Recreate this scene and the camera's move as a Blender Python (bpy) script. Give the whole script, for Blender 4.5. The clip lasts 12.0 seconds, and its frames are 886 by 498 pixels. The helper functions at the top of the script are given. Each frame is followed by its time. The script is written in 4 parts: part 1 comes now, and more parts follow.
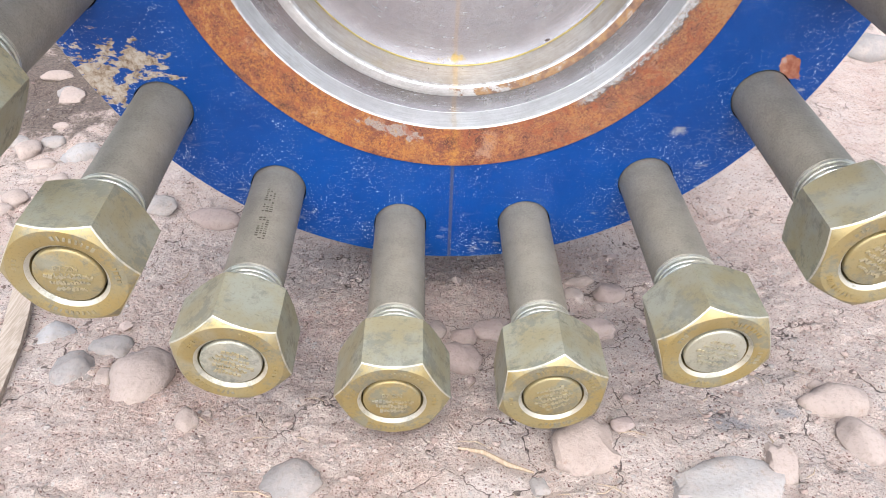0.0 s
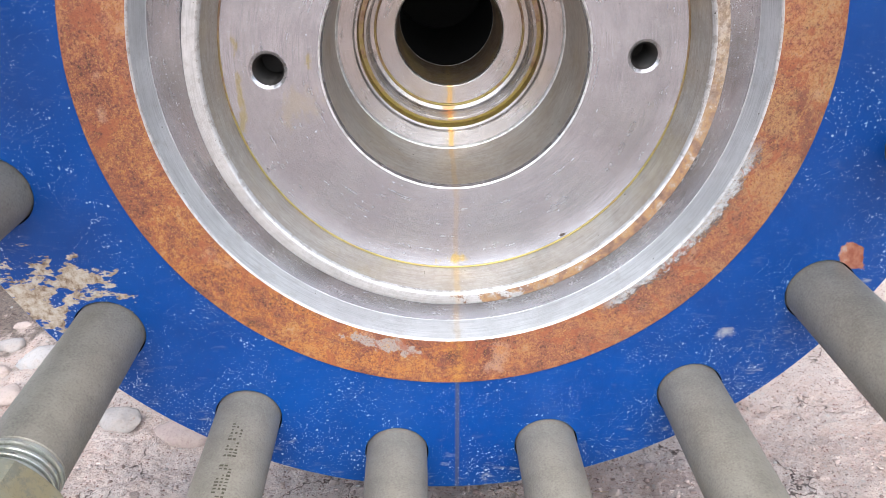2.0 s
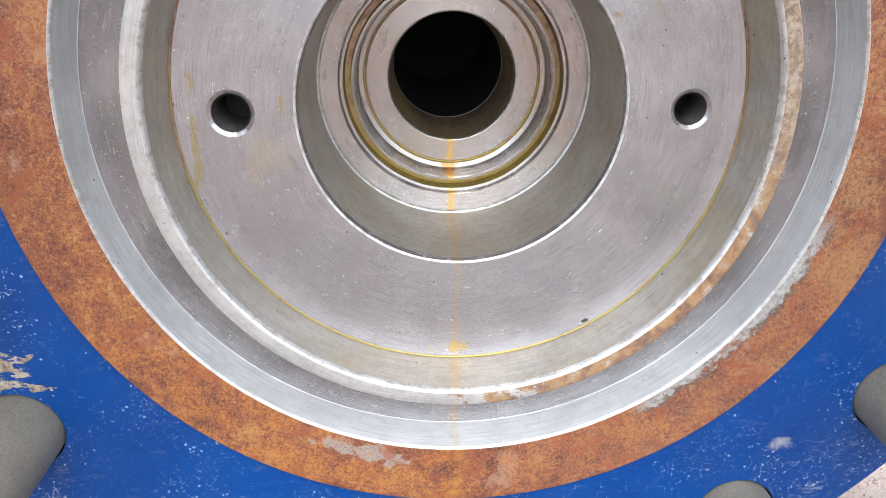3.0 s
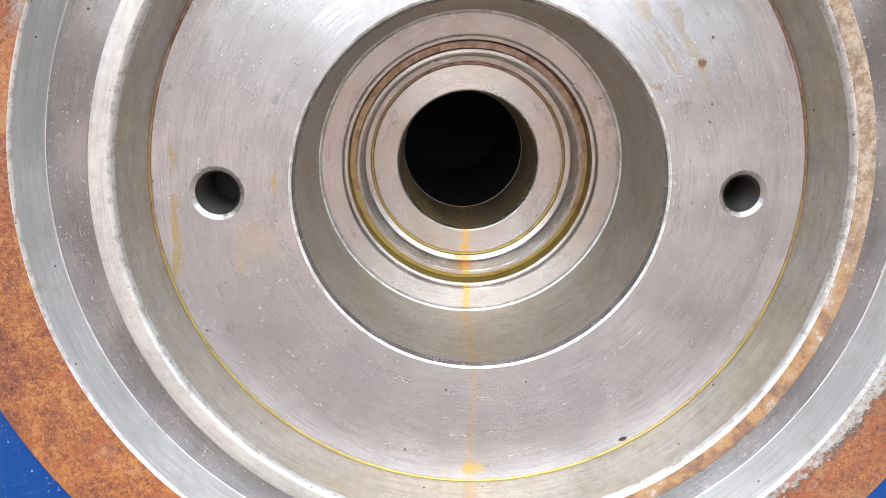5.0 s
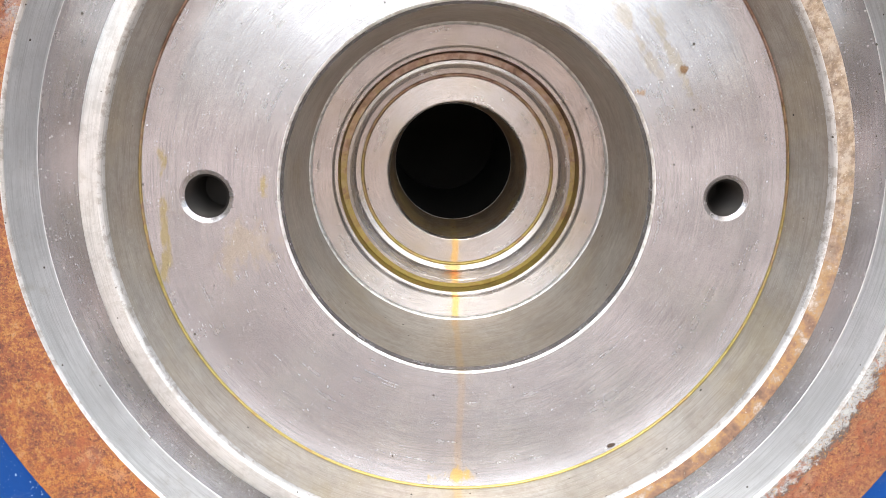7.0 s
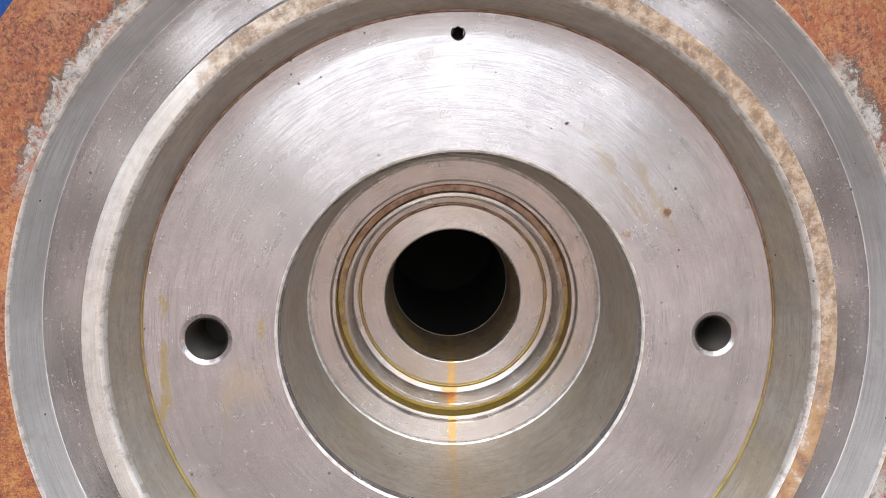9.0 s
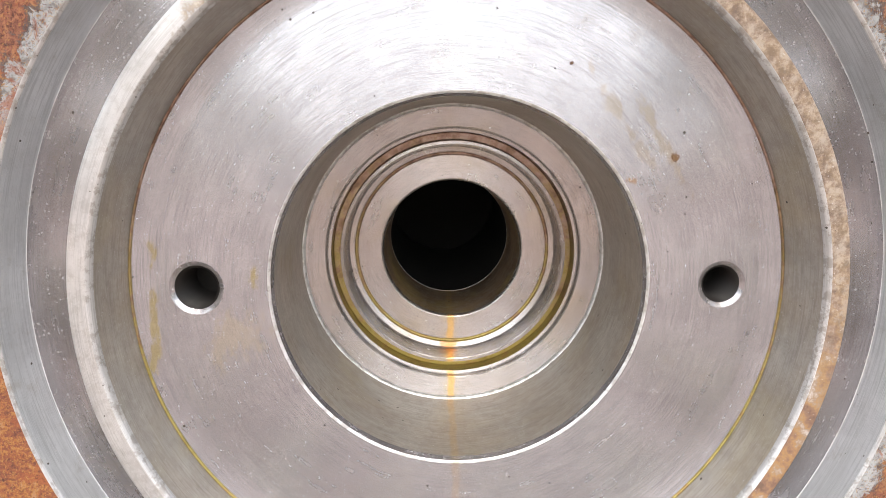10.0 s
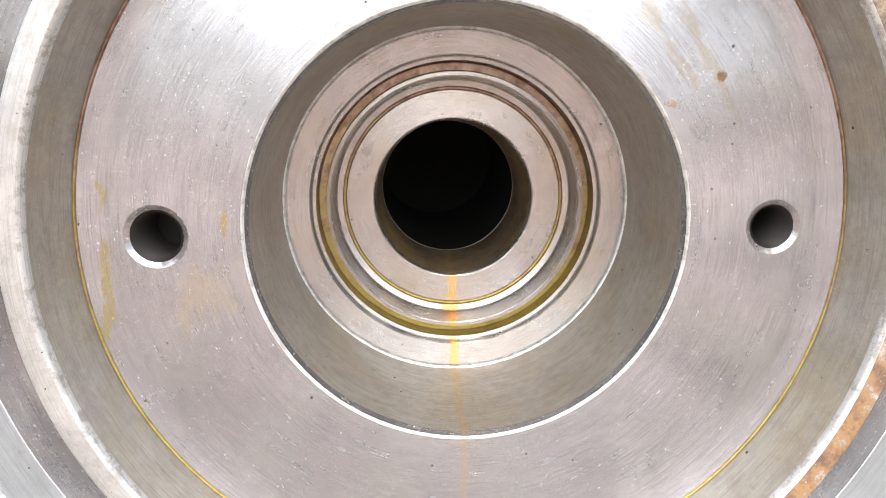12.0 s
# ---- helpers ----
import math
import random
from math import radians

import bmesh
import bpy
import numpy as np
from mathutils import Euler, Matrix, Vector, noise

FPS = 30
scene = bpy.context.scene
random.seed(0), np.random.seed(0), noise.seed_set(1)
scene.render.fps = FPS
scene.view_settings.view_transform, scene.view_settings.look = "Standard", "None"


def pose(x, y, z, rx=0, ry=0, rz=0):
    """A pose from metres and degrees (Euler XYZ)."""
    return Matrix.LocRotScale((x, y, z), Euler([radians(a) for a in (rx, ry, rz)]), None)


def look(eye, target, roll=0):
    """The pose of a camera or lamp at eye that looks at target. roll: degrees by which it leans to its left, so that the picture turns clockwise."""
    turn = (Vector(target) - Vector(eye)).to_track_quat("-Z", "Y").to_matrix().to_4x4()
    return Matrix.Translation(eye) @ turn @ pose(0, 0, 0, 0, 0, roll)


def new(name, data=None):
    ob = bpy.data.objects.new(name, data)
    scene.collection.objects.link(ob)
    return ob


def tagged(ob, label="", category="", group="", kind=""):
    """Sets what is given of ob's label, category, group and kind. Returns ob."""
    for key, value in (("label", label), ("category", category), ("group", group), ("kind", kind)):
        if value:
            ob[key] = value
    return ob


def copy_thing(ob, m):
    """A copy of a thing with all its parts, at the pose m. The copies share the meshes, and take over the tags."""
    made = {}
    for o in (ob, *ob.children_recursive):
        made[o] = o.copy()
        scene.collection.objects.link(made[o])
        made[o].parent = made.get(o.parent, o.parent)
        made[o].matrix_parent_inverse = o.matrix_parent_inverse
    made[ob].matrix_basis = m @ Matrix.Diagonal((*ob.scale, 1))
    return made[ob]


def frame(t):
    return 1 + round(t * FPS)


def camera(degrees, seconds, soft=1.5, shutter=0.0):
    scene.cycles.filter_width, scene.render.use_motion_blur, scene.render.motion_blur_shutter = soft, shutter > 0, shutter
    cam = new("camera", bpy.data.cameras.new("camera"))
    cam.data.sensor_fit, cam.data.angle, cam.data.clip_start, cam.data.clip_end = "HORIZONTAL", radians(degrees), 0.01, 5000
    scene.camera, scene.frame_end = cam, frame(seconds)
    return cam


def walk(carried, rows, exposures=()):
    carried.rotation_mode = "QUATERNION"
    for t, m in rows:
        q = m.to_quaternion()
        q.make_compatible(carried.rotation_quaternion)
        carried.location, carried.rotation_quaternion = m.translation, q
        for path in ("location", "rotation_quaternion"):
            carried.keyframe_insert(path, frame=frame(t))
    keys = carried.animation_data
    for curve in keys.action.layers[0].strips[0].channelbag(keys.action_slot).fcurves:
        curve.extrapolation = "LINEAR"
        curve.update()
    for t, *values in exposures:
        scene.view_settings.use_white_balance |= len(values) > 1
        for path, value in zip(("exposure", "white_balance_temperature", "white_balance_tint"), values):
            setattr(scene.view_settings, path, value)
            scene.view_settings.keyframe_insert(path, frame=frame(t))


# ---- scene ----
cam = camera(63.2, 12.0, soft=0.6)
CZ = 0.398  # height of the flange's axis over the ground under it
ROWS = [
    (0.0, -0.0252, -0.5052, 0.1181, 50.06, -1.50, -0.96),
    (0.5, -0.0247, -0.4854, 0.1110, 52.89, -1.72, -1.83),
    (1.0, -0.0250, -0.4647, 0.1091, 55.83, -0.22, -1.49),
    (1.5, -0.0258, -0.4376, 0.1084, 58.98, -0.28, -1.70),
    (2.0, -0.0229, -0.3972, 0.1031, 61.93, 0.35, -2.12),
    (2.5, -0.0249, -0.3557, 0.0904, 64.15, 0.12, -2.85),
    (3.0, -0.0279, -0.3149, 0.0779, 66.38, -1.36, -2.74),
    (3.5, -0.0247, -0.2896, 0.0710, 68.68, -1.41, -2.91),
    (5.5, -0.0270, -0.2697, 0.0539, 75.69, -1.73, -1.45),
    (6.0, -0.0234, -0.2740, 0.0496, 76.36, -1.64, -2.38),
    (6.5, -0.0209, -0.2748, 0.0466, 76.76, -1.65, -2.03),
    (8.5, -0.0245, -0.2792, 0.0659, 80.47, -1.73, -1.60),
    (9.0, -0.0174, -0.2777, 0.0797, 82.33, -1.03, -1.52),
    (9.5, -0.0182, -0.2778, 0.0807, 81.74, -1.17, -1.63),
    (10.0, -0.0162, -0.2682, 0.0692, 79.79, -1.19, -1.47),
    (10.5, -0.0209, -0.2514, 0.0491, 78.74, -1.40, -0.76),
    (11.0, -0.0198, -0.2368, 0.0515, 78.78, -0.15, -1.06),
    (11.5, -0.0218, -0.2287, 0.0441, 78.52, -1.14, -2.35),
    (12.0, -0.0223, -0.2251, 0.0459, 78.34, -0.84, -2.78),
]
walk(cam, [(t, pose(x, y, z + CZ, rx, ry, rz)) for t, x, y, z, rx, ry, rz in ROWS],
     exposures=[(0.0, 1.52, 6080, 10), (1.0, 1.74, 6000, 10), (1.5, 1.74, 5950, 10), (2.5, 1.46, 5900, 8), (3.5, 1.54, 6100, 7), (5.5, 1.76, 6250, 8), (6.0, 1.80, 6280, 8), (8.5, 1.62, 6430, 10), (9.5, 1.50, 6470, 11), (10.5, 1.72, 6380, 8), (12.0, 1.86, 6380, 8)])

# ---- daylight: a bright hazy sky and a very soft sun ----
SUN_ELEVATION, SUN_TURN = 58.0, 183.0
world = bpy.data.worlds.new("sky")
scene.world = world
world.use_nodes = True
wn = world.node_tree
sky = wn.nodes.new("ShaderNodeTexSky")
sky.sky_type, sky.sun_disc = "NISHITA", False
sky.sun_elevation, sky.sun_rotation = radians(SUN_ELEVATION), radians(SUN_TURN)
sky.dust_density, sky.air_density, sky.ozone_density = 4.0, 1.0, 1.0
wn.nodes["Background"].inputs["Strength"].default_value = 0.125
hazy = wn.nodes.new("ShaderNodeHueSaturation")
hazy.inputs["Saturation"].default_value = 0.55
wn.links.new(sky.outputs["Color"], hazy.inputs["Color"])
wn.links.new(hazy.outputs["Color"], wn.nodes["Background"].inputs["Color"])
sun = new("sun", bpy.data.lights.new("sun", "SUN"))
sun.data.energy, sun.data.angle, sun.data.color = 1.45, radians(102), (1.0, 0.95, 0.88)
a, e = radians(SUN_TURN), radians(SUN_ELEVATION)
toward = Vector((math.sin(a) * math.cos(e), math.cos(a) * math.cos(e), math.sin(e)))
sun.matrix_world = look(toward * 10, (0, 0, 0))


# ---- materials ----
def node(nt, kind, ins=(), **props):
    n = nt.nodes.new("ShaderNode" + kind)
    for key, value in props.items():
        setattr(n, key, value)
    for key, value in dict(ins).items():
        if isinstance(value, bpy.types.NodeSocket):
            nt.links.new(value, n.inputs[key])
        elif value is not None:
            n.inputs[key].default_value = value
    return n


def fresh(name):
    m = bpy.data.materials.new(name)
    m.use_nodes = True
    return m, m.node_tree, m.node_tree.nodes["Principled BSDF"]


def plug(nt, b, **ins):
    for key, value in ins.items():
        key = key.replace("_", " ")
        if isinstance(value, bpy.types.NodeSocket):
            nt.links.new(value, b.inputs[key])
        else:
            b.inputs[key].default_value = value


def grain(nt, vec, scale, detail=4.0, rough=0.6, warp=0.0):
    return node(nt, "TexNoise", {"Vector": vec, "Scale": scale, "Detail": detail, "Roughness": rough, "Distortion": warp}).outputs["Fac"]


def steps(nt, fac, *stops):
    n = node(nt, "ValToRGB", {"Fac": fac})
    r = n.color_ramp
    while len(r.elements) < len(stops):
        r.elements.new(0.5)
    for el, (p, c) in zip(r.elements, stops):
        el.position, el.color = p, ((c, c, c, 1) if isinstance(c, (int, float)) else (*c, 1))
    return n.outputs["Color"]


def blend(nt, fac, one, two):
    n = node(nt, "Mix", data_type="RGBA")
    for i, value in ((0, fac), (6, one), (7, two)):
        if isinstance(value, bpy.types.NodeSocket):
            nt.links.new(value, n.inputs[i])
        else:
            n.inputs[i].default_value = value if i == 0 else (*value, 1)
    return n.outputs[2]


def calc(nt, op, one, two=0.0, three=None):
    n = node(nt, "Math", operation=op)
    for i, value in enumerate((one, two, three)):
        if isinstance(value, bpy.types.NodeSocket):
            nt.links.new(value, n.inputs[i])
        elif value is not None:
            n.inputs[i].default_value = value
    return n.outputs[0]


def spread(nt, value, lo, hi):
    """0 at lo and 1 at hi, clamped and eased."""
    n = node(nt, "MapRange", {"Value": value, "From Min": lo, "From Max": hi}, interpolation_type="SMOOTHSTEP")
    return n.outputs["Result"]


def relief(nt, height, strength, distance, normal=None):
    return node(nt, "Bump", {"Height": height, "Strength": strength, "Distance": distance, "Normal": normal}).outputs["Normal"]


def flecks(nt, vec, scale, power, size):
    """Round flecks of very unequal size, one in each cell at most."""
    v = node(nt, "TexVoronoi", {"Vector": vec, "Scale": scale, "Randomness": 1.0})
    rnd = node(nt, "SeparateColor", {0: v.outputs["Color"]}).outputs[0]
    return calc(nt, "LESS_THAN", v.outputs["Distance"], calc(nt, "MULTIPLY", calc(nt, "POWER", rnd, power), size))


def polar(nt):
    """Object place, its x and z, and the distance from the flange's axis."""
    place = node(nt, "TexCoord").outputs["Object"]
    s = node(nt, "SeparateXYZ", {0: place})
    x, y, z = s.outputs
    r = calc(nt, "SQRT", calc(nt, "ADD", calc(nt, "MULTIPLY", x, x), calc(nt, "MULTIPLY", z, z)))
    return place, x, y, z, r


def patch(nt, x, z, px, pz, sx, sz, tilt=0.0):
    """Falls from 1 at the middle of an oval patch to 0 at its rim, and below."""
    c, s = math.cos(radians(tilt)), math.sin(radians(tilt))
    dx, dz = calc(nt, "SUBTRACT", x, px), calc(nt, "SUBTRACT", z, pz)
    u = calc(nt, "DIVIDE", calc(nt, "ADD", calc(nt, "MULTIPLY", dx, c), calc(nt, "MULTIPLY", dz, s)), sx)
    v = calc(nt, "DIVIDE", calc(nt, "SUBTRACT", calc(nt, "MULTIPLY", dz, c), calc(nt, "MULTIPLY", dx, s)), sz)
    return calc(nt, "SUBTRACT", 1.0, calc(nt, "SQRT", calc(nt, "ADD", calc(nt, "MULTIPLY", u, u), calc(nt, "MULTIPLY", v, v))))


def blue_paint():
    m, nt, b = fresh("blue_paint")
    place, x, y, z, r = polar(nt)
    base = steps(nt, grain(nt, place, 14, 5), (0.3, (0.001, 0.036, 0.178)), (0.7, (0.0015, 0.052, 0.238)))
    # overspray specks and dust
    jitter = node(nt, "VectorMath", {0: place, 1: node(nt, "VectorMath", {0: node(nt, "TexNoise", {"Vector": place, "Scale": 500.0}).outputs["Color"], "Scale": 0.0022}, operation="SCALE").outputs[0]}, operation="ADD").outputs[0]
    where = calc(nt, "ADD", calc(nt, "ADD", 0.19, calc(nt, "MULTIPLY", spread(nt, grain(nt, place, 24, 3), 0.4, 0.62), 0.2)), calc(nt, "MULTIPLY", calc(nt, "MULTIPLY", spread(nt, r, 0.25, 0.31), spread(nt, z, -0.05, -0.2)), 0.1))
    dots = calc(nt, "MAXIMUM", flecks(nt, jitter, 480.0, 5.0, where), flecks(nt, jitter, 1000.0, 3.5, where))
    col = blend(nt, calc(nt, "MULTIPLY", dots, 0.75), base, (0.45, 0.51, 0.615))
    # scuffs: pale, dry, worst toward the lower rim
    scuffs = spread(nt, grain(nt, node(nt, "Mapping", {"Vector": place, "Scale": (60.0, 60.0, 160.0)}).outputs[0], 1.0, 6, 0.7), 0.56, 0.72)
    low = calc(nt, "MULTIPLY", spread(nt, r, 0.272, 0.318), spread(nt, z, 0.0, -0.2))
    haze = calc(nt, "MULTIPLY", scuffs, calc(nt, "ADD", calc(nt, "MULTIPLY", low, 1.0), 0.1))
    col = blend(nt, haze, col, (0.315, 0.323, 0.352))
    right = patch(nt, x, z, 0.215, -0.195, 0.075, 0.035, 40)
    scr = spread(nt, grain(nt, node(nt, "Mapping", {"Vector": place, "Rotation": (0, radians(40), 0), "Scale": (90.0, 90.0, 190.0)}).outputs[0], 1.0, 7, 0.75, 1.5), 0.53, 0.66)
    col = blend(nt, calc(nt, "MULTIPLY", calc(nt, "MULTIPLY", scr, spread(nt, right, 0.0, 0.6)), 0.28), col, (0.3, 0.338, 0.413))
    # dry mud smeared on the face
    n1 = grain(nt, node(nt, "Mapping", {"Vector": place, "Rotation": (0, radians(25), 0), "Scale": (75.0, 75.0, 150.0)}).outputs[0], 1.0, 6, 0.65)
    mud = calc(nt, "MAXIMUM", patch(nt, x, z, -0.243, -0.127, 0.034, 0.019, -25), patch(nt, x, z, -0.272, -0.142, 0.036, 0.026, -60))
    mud = spread(nt, calc(nt, "ADD", mud, calc(nt, "MULTIPLY", calc(nt, "SUBTRACT", n1, 0.5), 4.2)), 0.32, 0.42)
    col = blend(nt, mud, col, steps(nt, grain(nt, place, 220, 5, 0.7), (0.36, (0.15, 0.1, 0.065)), (0.46, (0.3, 0.235, 0.17)), (0.6, (0.42, 0.365, 0.3))))
    # rust-red primer bared by a chip, and a grey chip
    n2 = calc(nt, "MULTIPLY", calc(nt, "SUBTRACT", grain(nt, place, 120, 4), 0.5), 1.4)
    red = spread(nt, calc(nt, "ADD", patch(nt, x, z, 0.2555, -0.122, 0.014, 0.0085, -50), n2), 0.1, 0.2)
    col = blend(nt, red, col, steps(nt, grain(nt, place, 160, 4), (0.35, (0.225, 0.0675, 0.0375)), (0.6, (0.345, 0.15, 0.09)), (0.7, (0.375, 0.27, 0.225))))
    grey = spread(nt, calc(nt, "ADD", patch(nt, x, z, 0.183, -0.18, 0.008, 0.006, 20), calc(nt, "MULTIPLY", n2, 1.6)), 0.1, 0.9)
    col = blend(nt, calc(nt, "MULTIPLY", grey, 0.8), col, (0.315, 0.315, 0.323))
    # thin drip line under the bore
    drip = calc(nt, "MULTIPLY", spread(nt, calc(nt, "ABSOLUTE", x), 0.0022, 0.0008), spread(nt, z, -0.2, -0.215))
    col = blend(nt, calc(nt, "MULTIPLY", drip, 0.55), col, (0.075, 0.0675, 0.0675))
    rough = calc(nt, "ADD", 0.42, calc(nt, "MULTIPLY", calc(nt, "MAXIMUM", mud, haze), 0.5))
    bump = relief(nt, calc(nt, "ADD", calc(nt, "MULTIPLY", mud, 1.5), calc(nt, "ADD", calc(nt, "MULTIPLY", dots, 0.3), grain(nt, place, 90, 3))), 0.35, 0.001)
    plug(nt, b, Base_Color=col, Roughness=rough, Specular_IOR_Level=0.3, Normal=bump)
    return m


def rust():
    m, nt, b = fresh("rusted_steel")
    place, x, y, z, r = polar(nt)
    big = grain(nt, place, 16, 4, 0.6, 0.6)
    mid = grain(nt, place, 70, 6, 0.7, 0.4)
    fine = grain(nt, place, 460, 5, 0.8, 0.4)
    mixv = calc(nt, "ADD", calc(nt, "MULTIPLY", big, 0.24), calc(nt, "ADD", calc(nt, "MULTIPLY", mid, 0.34), calc(nt, "MULTIPLY", fine, 0.42)))
    col = steps(nt, mixv, (0.40, (0.048, 0.0176, 0.0128)), (0.445, (0.128, 0.04, 0.0256)), (0.49, (0.204, 0.064, 0.0336)), (0.525, (0.272, 0.1, 0.0336)), (0.555, (0.344, 0.152, 0.04)), (0.6, (0.344, 0.2, 0.112)))
    pale = spread(nt, calc(nt, "ADD", grain(nt, place, 24, 3), calc(nt, "MULTIPLY", fine, 0.25)), 0.72, 0.82)
    col = blend(nt, calc(nt, "MULTIPLY", pale, 0.6), col, (0.4, 0.24, 0.16))
    # orange low down, mustard toward one side, brown-pink above
    zone = calc(nt, "MULTIPLY", calc(nt, "SUBTRACT", big, 0.5), 0.35)
    salmon = calc(nt, "MULTIPLY", spread(nt, calc(nt, "ADD", z, zone), -0.06, 0.08), 0.5)
    col = blend(nt, calc(nt, "MULTIPLY", salmon, spread(nt, fine, 0.35, 0.6)), col, (0.36, 0.165, 0.1))
    mustard = calc(nt, "MULTIPLY", spread(nt, calc(nt, "ADD", x, zone), 0.06, 0.17), spread(nt, grain(nt, place, 34, 5, 0.7, 0.5), 0.44, 0.58))
    col = blend(nt, calc(nt, "MULTIPLY", calc(nt, "MULTIPLY", mustard, spread(nt, fine, 0.3, 0.62)), 0.65), col, (0.33, 0.2, 0.085))
    orange = calc(nt, "MULTIPLY", spread(nt, z, -0.06, -0.16), spread(nt, calc(nt, "ADD", grain(nt, place, 46, 6, 0.75, 0.8), calc(nt, "MULTIPLY", x, -0.35)), 0.48, 0.6))
    col = blend(nt, calc(nt, "MULTIPLY", calc(nt, "MULTIPLY", orange, spread(nt, fine, 0.34, 0.58)), 0.85), col, (0.38, 0.14, 0.028))
    dull = calc(nt, "MULTIPLY", spread(nt, calc(nt, "ADD", x, zone), 0.0, 0.06), spread(nt, z, -0.02, -0.09))
    col = blend(nt, calc(nt, "MULTIPLY", calc(nt, "MULTIPLY", dull, spread(nt, fine, 0.3, 0.6)), 0.45), col, (0.25, 0.11, 0.065))
    crust = spread(nt, grain(nt, place, 30, 7, 0.75, 1.2), 0.55, 0.63)
    col = blend(nt, calc(nt, "MULTIPLY", crust, 0.75), col, (0.15, 0.05, 0.035))
    # brighter orange where water ran down at the lowest point
    run = calc(nt, "MULTIPLY", spread(nt, calc(nt, "ABSOLUTE", calc(nt, "ADD", x, calc(nt, "MULTIPLY", calc(nt, "SUBTRACT", mid, 0.5), 0.012))), 0.009, 0.001), spread(nt, z, -0.1, -0.16))
    col = blend(nt, calc(nt, "MULTIPLY", calc(nt, "MULTIPLY", run, spread(nt, mid, 0.35, 0.6)), 0.8), col, (0.44, 0.192, 0.032))
    bare = calc(nt, "MULTIPLY", spread(nt, calc(nt, "ADD", patch(nt, x, z, -0.047, -0.181, 0.04, 0.007, -14), calc(nt, "MULTIPLY", calc(nt, "SUBTRACT", mid, 0.5), 4)), 0.3, 0.5), 0.9)
    col = blend(nt, bare, col, (0.288, 0.248, 0.224))
    # scale flaking off along the groove's edge
    flake = calc(nt, "ADD", spread(nt, r, 0.1945, 0.1785), calc(nt, "MULTIPLY", calc(nt, "SUBTRACT", grain(nt, place, 130, 8, 0.8, 0.6), 0.5), 2.2))
    around = spread(nt, calc(nt, "MAXIMUM", calc(nt, "MAXIMUM", patch(nt, x, z, 0.145, -0.105, 0.08, 0.032, 54), patch(nt, x, z, -0.127, 0.129, 0.11, 0.03, 45)), patch(nt, x, z, 0.16, 0.09, 0.04, 0.02, -60)), 0.0, 0.3)
    pitted = spread(nt, flake, 0.4, 0.5)
    flake = calc(nt, "MULTIPLY", spread(nt, flake, 0.62, 0.7), around)
    spots = calc(nt, "MULTIPLY", calc(nt, "MULTIPLY", pitted, around), spread(nt, grain(nt, place, 60, 4), 0.4, 0.5))
    col = blend(nt, calc(nt, "MULTIPLY", spots, 0.85), col, (0.09, 0.08, 0.075))
    col = blend(nt, flake, col, steps(nt, grain(nt, place, 260, 4), (0.36, (0.16, 0.15, 0.145)), (0.44, (0.29, 0.29, 0.285)), (0.6, (0.38, 0.385, 0.385))))
    lines = spread(nt, grain(nt, node(nt, "Mapping", {"Vector": place, "Rotation": (0, radians(35), 0), "Scale": (900.0, 300.0, 160.0)}).outputs[0], 1.0, 3, 0.7), 0.6, 0.7)
    col = blend(nt, calc(nt, "MULTIPLY", lines, 0.4), col, (0.48, 0.288, 0.112))
    threads = spread(nt, grain(nt, place, 330, 3, 0.6, 3.5), 0.56, 0.64)
    col = blend(nt, calc(nt, "MULTIPLY", threads, 0.7), col, (0.38, 0.2, 0.06))
    red = spread(nt, grain(nt, node(nt, "Mapping", {"Vector": place, "Location": (4.0, 2.0, 1.0)}).outputs[0], 52, 6, 0.75, 1.0), 0.54, 0.6)
    col = blend(nt, calc(nt, "MULTIPLY", red, 0.7), col, (0.26, 0.075, 0.03))
    dark = spread(nt, grain(nt, place, 620, 5, 0.8, 1.5), 0.46, 0.38)
    col = blend(nt, calc(nt, "MULTIPLY", dark, 0.8), col, (0.08, 0.024, 0.016))
    bump = relief(nt, calc(nt, "ADD", mid, calc(nt, "ADD", calc(nt, "MULTIPLY", fine, 0.6), calc(nt, "MULTIPLY", flake, -0.5))), 0.7, 0.0014)
    plug(nt, b, Base_Color=col, Roughness=0.75, Metallic=0.0, Normal=bump)
    return m


